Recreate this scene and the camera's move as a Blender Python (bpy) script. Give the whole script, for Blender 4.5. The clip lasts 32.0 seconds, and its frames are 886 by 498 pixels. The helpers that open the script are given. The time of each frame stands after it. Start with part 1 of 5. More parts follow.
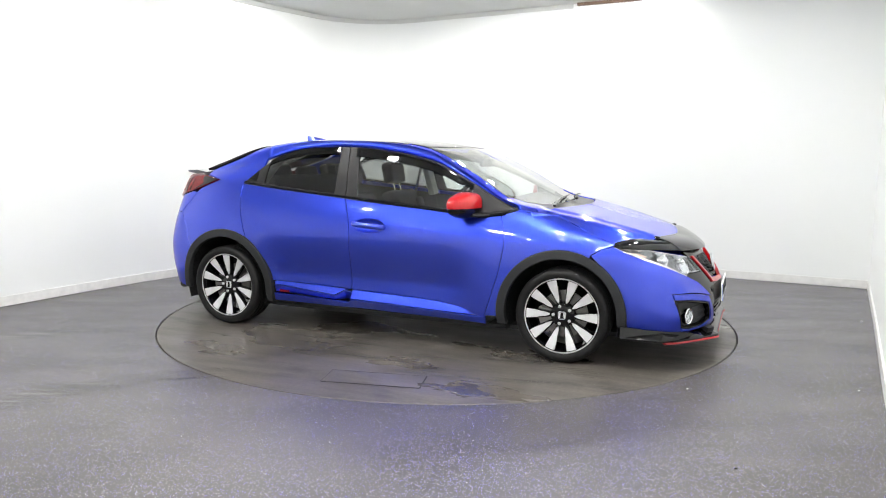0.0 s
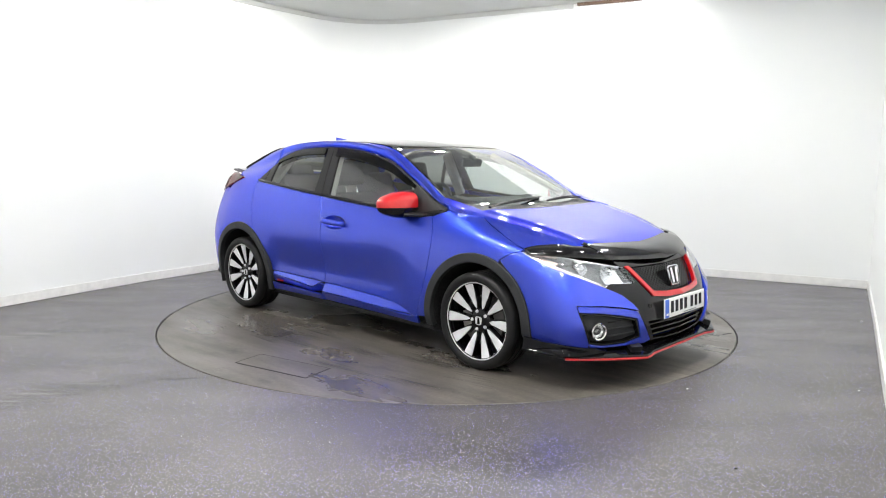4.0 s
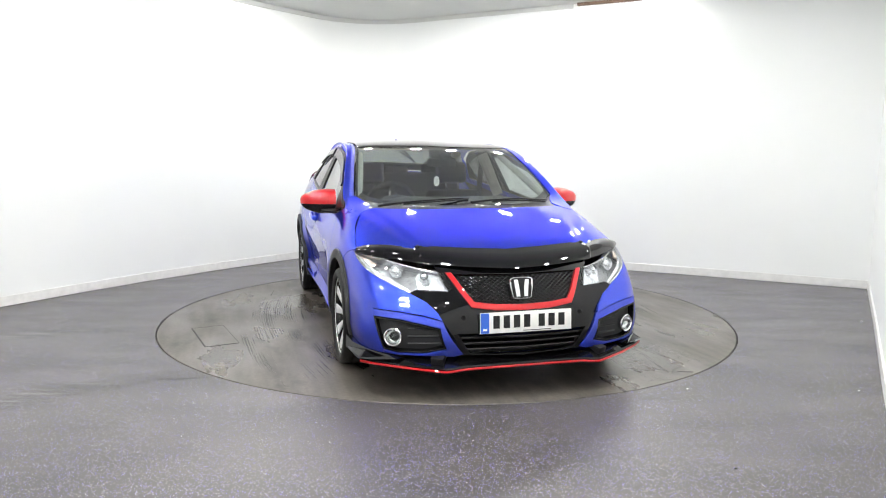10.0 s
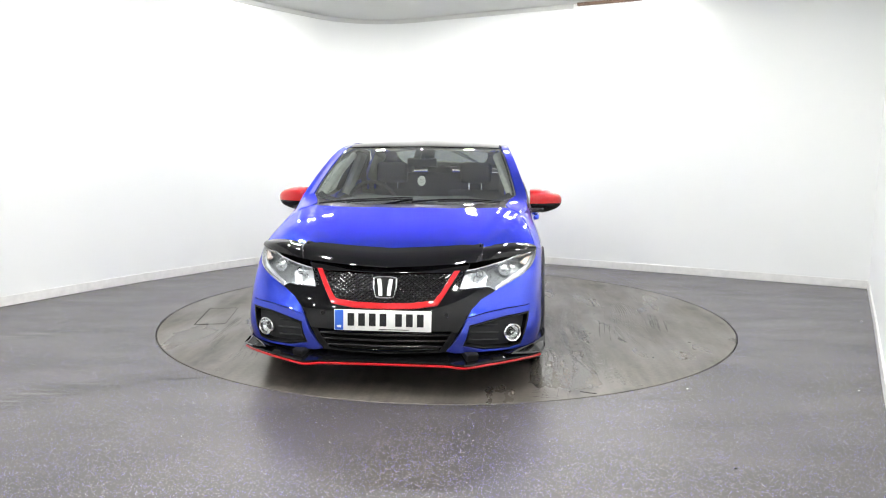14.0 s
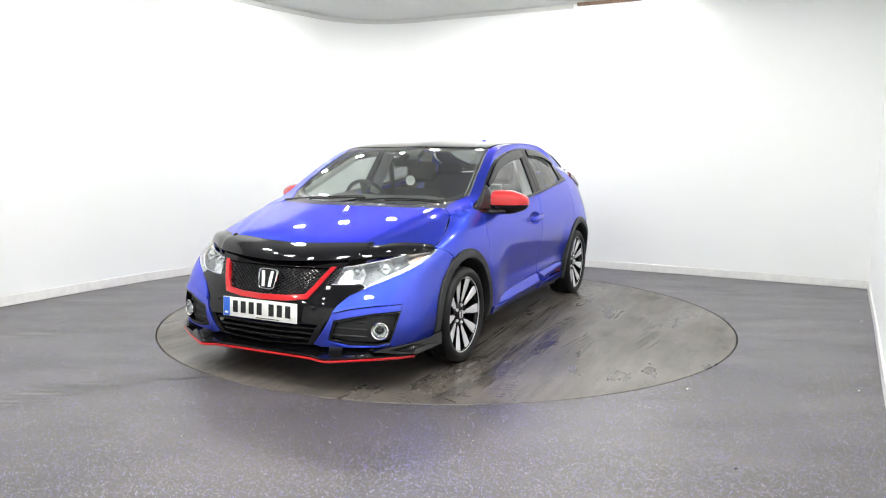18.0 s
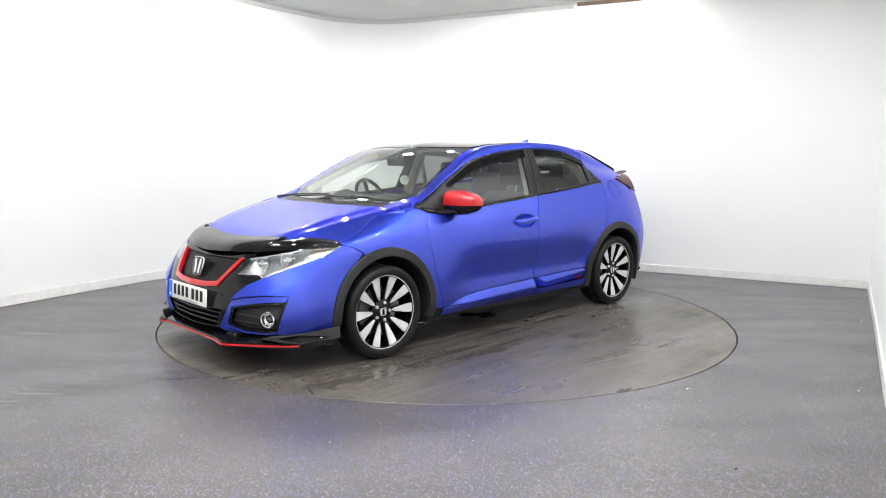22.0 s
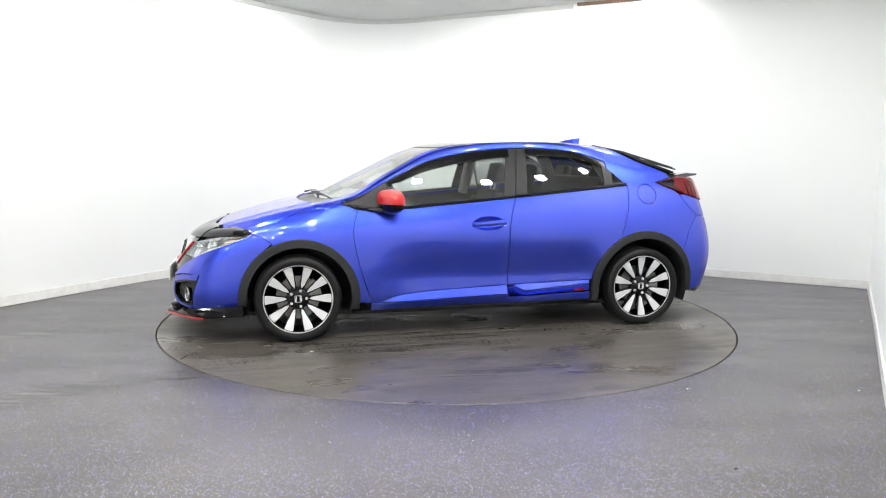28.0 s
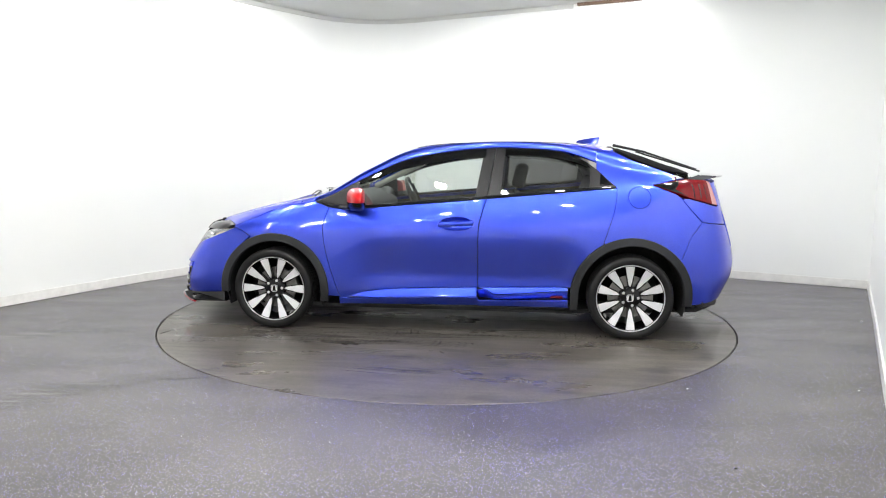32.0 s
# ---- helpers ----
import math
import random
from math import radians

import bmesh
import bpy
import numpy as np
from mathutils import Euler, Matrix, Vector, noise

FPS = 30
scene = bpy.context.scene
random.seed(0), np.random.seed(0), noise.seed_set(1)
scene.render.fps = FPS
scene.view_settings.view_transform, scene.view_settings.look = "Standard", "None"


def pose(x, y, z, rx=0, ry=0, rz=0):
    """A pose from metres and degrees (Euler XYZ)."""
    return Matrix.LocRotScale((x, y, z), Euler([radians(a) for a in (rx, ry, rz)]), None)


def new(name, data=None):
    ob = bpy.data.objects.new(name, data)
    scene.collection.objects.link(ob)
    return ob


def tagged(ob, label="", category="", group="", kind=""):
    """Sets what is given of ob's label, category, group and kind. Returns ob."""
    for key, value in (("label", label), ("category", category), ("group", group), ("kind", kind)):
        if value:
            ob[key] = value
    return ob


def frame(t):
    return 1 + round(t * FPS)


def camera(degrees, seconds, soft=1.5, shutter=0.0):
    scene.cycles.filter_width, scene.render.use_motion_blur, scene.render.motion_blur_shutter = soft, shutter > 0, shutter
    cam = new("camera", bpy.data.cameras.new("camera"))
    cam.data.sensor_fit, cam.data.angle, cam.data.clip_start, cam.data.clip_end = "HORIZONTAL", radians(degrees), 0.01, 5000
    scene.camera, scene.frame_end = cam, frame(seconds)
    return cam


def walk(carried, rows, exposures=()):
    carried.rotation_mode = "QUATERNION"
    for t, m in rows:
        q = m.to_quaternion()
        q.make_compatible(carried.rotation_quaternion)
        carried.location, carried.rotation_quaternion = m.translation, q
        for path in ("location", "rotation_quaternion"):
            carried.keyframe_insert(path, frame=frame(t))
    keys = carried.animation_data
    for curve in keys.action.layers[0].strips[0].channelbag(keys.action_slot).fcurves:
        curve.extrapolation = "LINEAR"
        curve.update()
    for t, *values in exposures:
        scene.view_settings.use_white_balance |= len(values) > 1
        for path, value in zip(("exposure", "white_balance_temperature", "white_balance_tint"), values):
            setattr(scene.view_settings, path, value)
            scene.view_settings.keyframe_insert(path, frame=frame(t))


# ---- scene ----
# ---------------------------------------------------------------- camera
SECONDS = 32.0
cam = camera(62.47, SECONDS, soft=1.1)
EYE = (0.0, -5.895, 1.2897)
AIM = pose(*EYE, 90 - 7.333, 0, 0.290) @ pose(0, 0, 0, 0, 0, 0.377)
walk(cam, [(0.0, AIM), (SECONDS, AIM)])

# ---------------------------------------------------------------- light
world = bpy.data.worlds.new("world")
scene.world = world
world.use_nodes = True
world.node_tree.nodes["Background"].inputs["Color"].default_value = (0.9, 0.95, 1.0, 1)
world.node_tree.nodes["Background"].inputs["Strength"].default_value = 0.02
LAMP_GLOW = 370.0
scene.view_settings.exposure = 0.0


# ---------------------------------------------------------------- materials
def node_material(name):
    m = bpy.data.materials.new(name)
    m.use_nodes = True
    return m, m.node_tree.nodes, m.node_tree.links, m.node_tree.nodes["Principled BSDF"]


def grain(nodes, links, scale, detail=4.0, coord="Object", stretch=(1, 1, 1)):
    """A noise texture in object space; gives its factor socket."""
    where = nodes.new("ShaderNodeTexCoord")
    turn = nodes.new("ShaderNodeMapping")
    turn.inputs["Scale"].default_value = stretch
    tex = nodes.new("ShaderNodeTexNoise")
    tex.inputs["Scale"].default_value, tex.inputs["Detail"].default_value = scale, detail
    links.new(where.outputs[coord], turn.inputs["Vector"])
    links.new(turn.outputs[0], tex.inputs["Vector"])
    return tex.outputs["Fac"]


def ramp(nodes, links, fac, stops):
    r = nodes.new("ShaderNodeValToRGB")
    while len(r.color_ramp.elements) < len(stops):
        r.color_ramp.elements.new(0.5)
    for el, (p, c) in zip(r.color_ramp.elements, stops):
        el.position, el.color = p, (*c, 1) if len(c) == 3 else c
    links.new(fac, r.inputs["Fac"])
    return r.outputs["Color"]


def bump(nodes, links, fac, bsdf, strength, distance=0.002):
    b = nodes.new("ShaderNodeBump")
    b.inputs["Strength"].default_value, b.inputs["Distance"].default_value = strength, distance
    links.new(fac, b.inputs["Height"])
    links.new(b.outputs[0], bsdf.inputs["Normal"])


def plain(name, colour, rough=0.5, metal=0.0, coat=0.0, vary=0.12, scale=18.0, relief=0.0, spec=0.5):
    """A surface of one colour with slight cloudiness, uneven gloss and fine relief."""
    m, n, l, b = node_material(name)
    fac = grain(n, l, scale)
    dark, light = [c * (1 - vary) for c in colour], [min(1, c * (1 + vary)) for c in colour]
    l.new(ramp(n, l, fac, [(0.3, dark), (0.7, light)]), b.inputs["Base Color"])
    gl = ramp(n, l, grain(n, l, scale * 4), [(0.3, [rough * 0.85] * 3), (0.7, [min(1, rough * 1.15)] * 3)])
    l.new(gl, b.inputs["Roughness"])
    b.inputs["Metallic"].default_value = metal
    b.inputs["Coat Weight"].default_value, b.inputs["Coat Roughness"].default_value = coat, 0.03
    b.inputs["Specular IOR Level"].default_value = spec
    if relief:
        bump(n, l, grain(n, l, scale * 12), b, relief)
    return m


def car_paint(name, colour, flake, metal):
    m, n, l, b = node_material(name)
    fl = grain(n, l, 900.0, 1.0)
    l.new(ramp(n, l, fl, [(0.35, colour), (0.7, flake)]), b.inputs["Base Color"])
    b.inputs["Metallic"].default_value = metal
    b.inputs["Roughness"].default_value = 0.32
    b.inputs["Specular Tint"].default_value = (*[min(1, 0.12 + 1.1 * c) for c in flake], 1)
    b.inputs["Coat Weight"].default_value, b.inputs["Coat Roughness"].default_value = 1.0, 0.015
    b.inputs["Coat IOR"].default_value = 1.62
    return m


def glass(name, tint, rough=0.0, base=0.04):
    """Clear or tinted sheet glass: light goes straight through, and the surface mirrors more at a slant."""
    m, n, l, b = node_material(name)
    n.remove(b)
    clear, gloss, mix, slant = n.new("ShaderNodeBsdfTransparent"), n.new("ShaderNodeBsdfGlossy"), n.new("ShaderNodeMixShader"), n.new("ShaderNodeLayerWeight")
    clear.inputs["Color"].default_value = (*tint, 1)
    gloss.inputs["Roughness"].default_value = rough
    slant.inputs["Blend"].default_value = 0.5
    steep, part_of = n.new("ShaderNodeMath"), n.new("ShaderNodeMath")
    steep.operation, steep.inputs[1].default_value = "POWER", 5.0
    part_of.operation, part_of.inputs[1].default_value, part_of.inputs[2].default_value = "MULTIPLY_ADD", 0.95, base
    l.new(slant.outputs["Facing"], steep.inputs[0])
    l.new(steep.outputs[0], part_of.inputs[0])
    l.new(part_of.outputs[0], mix.inputs["Fac"])
    l.new(clear.outputs[0], mix.inputs[1])
    l.new(gloss.outputs[0], mix.inputs[2])
    l.new(mix.outputs[0], n["Material Output"].inputs["Surface"])
    return m


def glow(name, colour, strength):
    m, n, l, b = node_material(name)
    b.inputs["Emission Color"].default_value, b.inputs["Emission Strength"].default_value = (*colour, 1), strength
    b.inputs["Base Color"].default_value = (0.9, 0.9, 0.9, 1)
    return m


def wall_paint():
    m, n, l, b = node_material("white_wall_paint")
    l.new(ramp(n, l, grain(n, l, 0.7), [(0.3, (0.755, 0.775, 0.765)), (0.7, (0.795, 0.808, 0.798))]), b.inputs["Base Color"])
    b.inputs["Roughness"].default_value = 0.6
    bump(n, l, grain(n, l, 160.0), b, 0.08, 0.001)
    return m


def blend(nodes, links, a, b, fac, kind="MIX"):
    """Two colours mixed or multiplied; fac is a socket or a number."""
    mix = nodes.new("ShaderNodeMix")
    mix.data_type, mix.blend_type = "RGBA", kind
    if isinstance(fac, float):
        mix.inputs["Factor"].default_value = fac
    else:
        links.new(fac, mix.inputs["Factor"])
    links.new(a, mix.inputs["A"])
    links.new(b, mix.inputs["B"])
    return mix.outputs["Result"]


def floor_vinyl():
    """Dark grey safety vinyl with pale and blue glitter chips, wiped streaks and dull scuffs."""
    m, n, l, b = node_material("floor_vinyl")
    cloud = ramp(n, l, grain(n, l, 1.1, 6.0), [(0.3, (0.052, 0.049, 0.046)), (0.7, (0.078, 0.073, 0.069))])
    mottle = ramp(n, l, grain(n, l, 34.0, 4.0), [(0.32, (0.90, 0.90, 0.90)), (0.68, (1.08, 1.08, 1.08))])
    wiped = ramp(n, l, grain(n, l, 1.5, 5.0, stretch=(0.5, 2.6, 1)), [(0.38, (0.86, 0.86, 0.87)), (0.62, (1.12, 1.12, 1.10))])
    base = blend(n, l, blend(n, l, cloud, mottle, 1.0, "MULTIPLY"), wiped, 1.0, "MULTIPLY")
    where = n.new("ShaderNodeTexCoord")
    chips = n.new("ShaderNodeTexVoronoi")
    chips.inputs["Scale"].default_value = 175.0
    l.new(where.outputs["Object"], chips.inputs["Vector"])
    near = n.new("ShaderNodeMath")
    near.operation = "LESS_THAN"
    near.inputs[1].default_value = 0.36
    l.new(chips.outputs["Distance"], near.inputs[0])
    tone = n.new("ShaderNodeSeparateColor")
    l.new(chips.outputs["Color"], tone.inputs[0])
    rare = n.new("ShaderNodeMath")
    rare.operation = "GREATER_THAN"
    rare.inputs[1].default_value = 0.62
    l.new(tone.outputs[0], rare.inputs[0])
    chosen = n.new("ShaderNodeMath")
    chosen.operation = "MULTIPLY"
    l.new(near.outputs[0], chosen.inputs[0])
    l.new(rare.outputs[0], chosen.inputs[1])
    hue = ramp(n, l, tone.outputs[1], [(0.22, (0.62, 0.62, 0.62)), (0.40, (0.32, 0.30, 0.58)), (0.70, (0.17, 0.14, 0.74)), (0.9, (0.34, 0.27, 0.23))])
    l.new(blend(n, l, base, hue, chosen.outputs[0]), b.inputs["Base Color"])
    l.new(ramp(n, l, grain(n, l, 2.2, 5.0, stretch=(0.6, 1.6, 1)), [(0.3, (0.30,) * 3), (0.7, (0.42,) * 3)]), b.inputs["Roughness"])
    bump(n, l, grain(n, l, 110.0, 3.0), b, 0.12, 0.001)
    return m


def disc_vinyl():
    """The turntable's worn brown-grey deck: cloudy wear, rubber stains, scraped streaks and damp, glossier patches."""
    m, n, l, b = node_material("turntable_deck")
    base = ramp(n, l, grain(n, l, 1.3, 7.0), [(0.3, (0.074, 0.066, 0.057)), (0.7, (0.118, 0.107, 0.094))])
    spots = ramp(n, l, grain(n, l, 4.2, 6.0, stretch=(0.7, 1.4, 1)), [(0.56, (1, 1, 1)), (0.66, (0.52, 0.52, 0.55)), (0.74, (0.34, 0.34, 0.37))])
    streaks = ramp(n, l, grain(n, l, 2.4, 6.0, stretch=(0.5, 6.0, 1)), [(0.36, (0.80, 0.80, 0.81)), (0.64, (1.16, 1.15, 1.13))])
    fine = ramp(n, l, grain(n, l, 46.0, 4.0), [(0.3, (0.82, 0.82, 0.82)), (0.7, (1.15, 1.15, 1.15))])
    colour = blend(n, l, blend(n, l, blend(n, l, base, spots, 0.85, "MULTIPLY"), streaks, 1.0, "MULTIPLY"), fine, 1.0, "MULTIPLY")
    l.new(colour, b.inputs["Base Color"])
    l.new(ramp(n, l, grain(n, l, 1.2, 7.0, stretch=(0.6, 1.5, 1)), [(0.36, (0.22,) * 3), (0.50, (0.36,) * 3), (0.64, (0.50,) * 3)]), b.inputs["Roughness"])
    bump(n, l, grain(n, l, 80.0, 4.0), b, 0.14, 0.001)
    return m


M_WALL, M_FLOOR, M_DISC = wall_paint(), floor_vinyl(), disc_vinyl()
M_SKIRT = plain("skirting_paint", (0.72, 0.72, 0.70), 0.35, vary=0.06)
M_CEIL = plain("ceiling_paint", (0.58, 0.59, 0.57), 0.8, vary=0.03, scale=2)
M_SLOT = plain("dark_joint", (0.012, 0.011, 0.010), 0.7)
M_WOOD = plain("brown_wood", (0.16, 0.10, 0.07), 0.6)
M_LAMP = glow("lamp_diffuser", (1.0, 0.985, 0.955), LAMP_GLOW)
M_BLUE = car_paint("blue_metallic_paint", (0.020, 0.042, 0.48), (0.046, 0.098, 0.80), 0.90)
M_RED = car_paint("red_gloss_paint", (0.40, 0.004, 0.008), (0.52, 0.008, 0.012), 0.10)
M_GLOSS = plain("gloss_black", (0.004, 0.004, 0.005), 0.04, spec=0.38)
M_BLACK = plain("black_plastic", (0.020, 0.021, 0.023), 0.5, relief=0.1, spec=0.3)
M_TRIM = plain("satin_black_trim", (0.009, 0.009, 0.010), 0.36, spec=0.25)
M_MATT = plain("matt_black", (0.010, 0.010, 0.011), 0.9, spec=0.05)
M_SHELL = plain("dark_underbody", (0.008, 0.008, 0.009), 0.8)
M_RUBBER = plain("tyre_rubber", (0.007, 0.007, 0.0075), 0.5, relief=0.15, spec=0.28)
M_ALLOY = plain("machined_alloy", (0.80, 0.80, 0.82), 0.35, metal=0.45, vary=0.05)
M_CHROME = plain("chrome", (0.86, 0.87, 0.88), 0.06, metal=1.0, vary=0.02)
M_STEEL = plain("brake_steel", (0.30, 0.29, 0.28), 0.4, metal=0.9)
M_GLASS = glass("clear_car_glass", (0.90, 0.95, 0.92), base=0.20)
M_SCREEN = glass("laminated_screen_glass", (0.86, 0.94, 0.90), base=0.29)
M_MESH = plain("lacquered_mesh", (0.008, 0.008, 0.009), 0.14, spec=0.4)
M_TINT = glass("dark_tinted_glass", (0.35, 0.36, 0.35), base=0.11)
M_TINTL = glass("tinted_rear_glass", (0.42, 0.44, 0.43), base=0.07)
M_SMOKE = glass("smoked_acrylic", (0.035, 0.035, 0.04), 0.01, base=0.06)
M_LENS = glass("lamp_lens", (0.95, 0.97, 0.98), base=0.06)
M_FABRIC = plain("dark_seat_cloth", (0.022, 0.022, 0.024), 0.9, scale=14, relief=0.0)
M_DASH = plain("dash_plastic", (0.040, 0.041, 0.042), 0.6, relief=0.1)
M_LINING = plain("grey_headlining", (0.42, 0.42, 0.40), 0.9)
M_WHITE = plain("white_plastic", (0.82, 0.82, 0.80), 0.4, vary=0.04)
M_BLUEBAND = plain("plate_blue", (0.03, 0.13, 0.62), 0.35, vary=0.04)
M_TAIL = plain("red_lamp_plastic", (0.12, 0.002, 0.005), 0.10, spec=0.25)
M_WING = plain("gloss_grey", (0.05, 0.05, 0.06), 0.08, coat=1.0)
M_BADGE = plain("dark_red_badge", (0.14, 0.003, 0.010), 0.4, spec=0.1)
M_AMBER = plain("amber_reflector", (0.62, 0.50, 0.42), 0.2, coat=1.0)
M_HOUSING = plain("lamp_housing_grey", (0.24, 0.25, 0.26), 0.3, metal=0.4)
M_SILVER = plain("satin_silver", (0.80, 0.81, 0.83), 0.22, metal=0.8, vary=0.05)
M_CLEAR = plain("clear_lamp_section", (0.42, 0.20, 0.20), 0.10, spec=0.4)
M_REFL = plain("lamp_reflector", (0.86, 0.87, 0.88), 0.12, metal=0.9)


# ---------------------------------------------------------------- mesh helpers
def part(name, bm, material, parent=None, label="", smooth=True):
    """Links a bmesh as one mesh object, under parent if given."""
    me = bpy.data.meshes.new(name)
    bmesh.ops.recalc_face_normals(bm, faces=bm.faces)
    if smooth:
        for f in bm.faces:
            f.smooth = True
    bm.to_mesh(me)
    bm.free()
    me.materials.append(material)
    ob = new(name, me)
    if smooth:
        me.set_sharp_from_angle(angle=radians(38))
    if parent:
        ob.parent = parent
    return tagged(ob, label)


def add_box(bm, size, m=Matrix(), bevel=0.0):
    made = bmesh.ops.create_cube(bm, size=1.0, matrix=m @ Matrix.Diagonal((*size, 1)))
    if bevel:
        edges = {e for v in made["verts"] for e in v.link_edges}
        bmesh.ops.bevel(bm, geom=list(edges), offset=bevel, segments=2, affect="EDGES", profile=0.6)
    return bm


def box(size, m=Matrix(), bevel=0.0):
    return add_box(bmesh.new(), size, m, bevel)


def add_prism(bm, outline, z0, z1):
    """A flat outline (x, y) raised from z0 to z1."""
    low = [bm.verts.new((x, y, z0)) for x, y in outline]
    top = [bm.verts.new((x, y, z1)) for x, y in outline]
    n = len(outline)
    bm.faces.new(low[::-1])
    bm.faces.new(top)
    for i in range(n):
        bm.faces.new((low[i], low[(i + 1) % n], top[(i + 1) % n], top[i]))
    return bm


def add_lathe(bm, profile, steps=48, close=True, m=Matrix()):
    """Turns a profile of (radius, height) about z."""
    rings = []
    for r, h in profile:
        rings.append([bm.verts.new(m @ Vector((r * math.cos(a), r * math.sin(a), h))) for a in np.linspace(0, math.tau, steps, endpoint=False)])
    pairs = list(zip(rings, rings[1:] + rings[:1])) if close else list(zip(rings, rings[1:]))
    for a, b in pairs:
        for i in range(steps):
            bm.faces.new((a[i], a[(i + 1) % steps], b[(i + 1) % steps], b[i]))
    return bm


def add_tube(bm, path, radius, sides=8, flat=1.0):
    """A round bar along a path of points; flat squeezes it."""
    path = [Vector(q) for q in path]
    rings = []
    for i, q in enumerate(path):
        d = (path[min(i + 1, len(path) - 1)] - path[max(i - 1, 0)]).normalized()
        a = d.cross(Vector((0, 0, 1)))
        a = a.normalized() if a.length > 1e-4 else Vector((1, 0, 0))
        b = d.cross(a)
        r = radius[i] if isinstance(radius, (list, tuple)) else radius
        rings.append([bm.verts.new(q + r * (math.cos(t) * a + flat * math.sin(t) * b)) for t in np.linspace(0, math.tau, sides, endpoint=False)])
    for a, b in zip(rings, rings[1:]):
        for i in range(sides):
            bm.faces.new((a[i], a[(i + 1) % sides], b[(i + 1) % sides], b[i]))
    bm.faces.new(rings[0][::-1])
    bm.faces.new(rings[-1])
    return bm


def curve_points(points, steps=8, closed=False):
    """A smooth line (Catmull-Rom) through the points."""
    P = np.array(points, float)
    n = len(P)
    out = []
    for i in range(n if closed else n - 1):
        p0 = P[(i - 1) % n] if closed or i > 0 else 2 * P[0] - P[1]
        p1, p2 = P[i], P[(i + 1) % n]
        p3 = P[(i + 2) % n] if closed or i + 2 < n else 2 * P[-1] - P[-2]
        for s in np.linspace(0, 1, steps, endpoint=False):
            out.append(0.5 * (2 * p1 + (p2 - p0) * s + (2 * p0 - 5 * p1 + 4 * p2 - p3) * s * s + (3 * p1 - p0 - 3 * p2 + p3) * s ** 3))
    if not closed:
        out.append(P[-1])
    return [tuple(q) for q in out]


# ---------------------------------------------------------------- the room
HEIGHT = 3.0
# the walls' inner line, clockwise from the camera's end of the left wall
LINE = [(-6.9, -5.2), (-5.3, -2.45), (-4.45, -1.05), (-3.74, 0.10), (-3.42, 0.72), (-3.06, 1.37), (-2.56, 2.13), (-2.05, 2.84), (-1.75, 3.25)]
for s in np.linspace(0, 1, 13)[1:]:
    a, c, b = np.array((-1.75, 3.25)), np.array((-1.22, 4.02)), np.array((-0.45, 3.67))
    LINE.append(tuple((1 - s) ** 2 * a + 2 * s * (1 - s) * c + s * s * b))
LINE += [(1.42, 2.69), (2.83, 1.97), (4.18, 1.25)]
BACK_END = len(LINE) - 1
LINE += [(3.26, -0.46), (2.42, -2.0), (0.75, -5.15), (-0.20, -7.0), (-0.75, -8.05)]
RIGHT_END = len(LINE) - 1
LINE += [(-6.9, -5.2)]


def wall_strip(points, thick, z0, z1, inward=0.0):
    """A wall along a line: inner face on the line (or in front of it by inward), thickness outward."""
    P = np.array(points, float)
    d = np.gradient(P, axis=0)
    nrm = np.stack([d[:, 1], -d[:, 0]], 1)
    nrm /= np.linalg.norm(nrm, axis=1)[:, None]
    inner, outer = P + nrm * inward, P - nrm * thick
    bm = bmesh.new()
    rows = []
    for k in range(len(P)):
        rows.append([bm.verts.new((*q, z)) for q, z in ((inner[k], z0), (inner[k], z1), (outer[k], z1), (outer[k], z0))])
    for a, b in zip(rows, rows[1:]):
        for i in range(4):
            bm.faces.new((a[i], b[i], b[(i + 1) % 4], a[(i + 1) % 4]))
    bm.faces.new(rows[0][::-1])
    bm.faces.new(rows[-1])
    return bm


CORNER = 20
for nm, a, b in (("wall_left", 0, CORNER), ("wall_back", CORNER, BACK_END), ("wall_right", BACK_END, RIGHT_END), ("wall_behind", RIGHT_END, len(LINE) - 1)):
    tagged(part(nm, wall_strip(LINE[a:b + 1], 0.12, 0.0, HEIGHT), M_WALL), "smooth white painted studio wall", "wall", kind="structure")
    tagged(part("skirting", wall_strip(LINE[a:b + 1], 0.0, 0.004, 0.085, 0.014), M_SKIRT), "white painted skirting board along the floor", "skirting", kind="structure")

OUT = [(-7.3, -5.4), (-1.3, 4.5), (4.6, 1.4), (-0.6, -8.6)]
RING = 2.2244


def floor_sheet():
    """The floor with a round opening for the turntable."""
    bm = bmesh.new()
    n = 128
    ring = [bm.verts.new(((RING + 0.006) * math.cos(a), (RING + 0.006) * math.sin(a), 0)) for a in np.linspace(0, math.tau, n, endpoint=False)]
    wide = [bm.verts.new((9.5 * math.cos(a), 9.5 * math.sin(a), 0)) for a in np.linspace(0, math.tau, n, endpoint=False)]
    deep = [bm.verts.new((v.co.x, v.co.y, -0.06)) for v in ring]
    for i in range(n):
        j = (i + 1) % n
        bm.faces.new((ring[i], wide[i], wide[j], ring[j]))
        bm.faces.new((deep[i], ring[i], ring[j], deep[j]))
    return bm


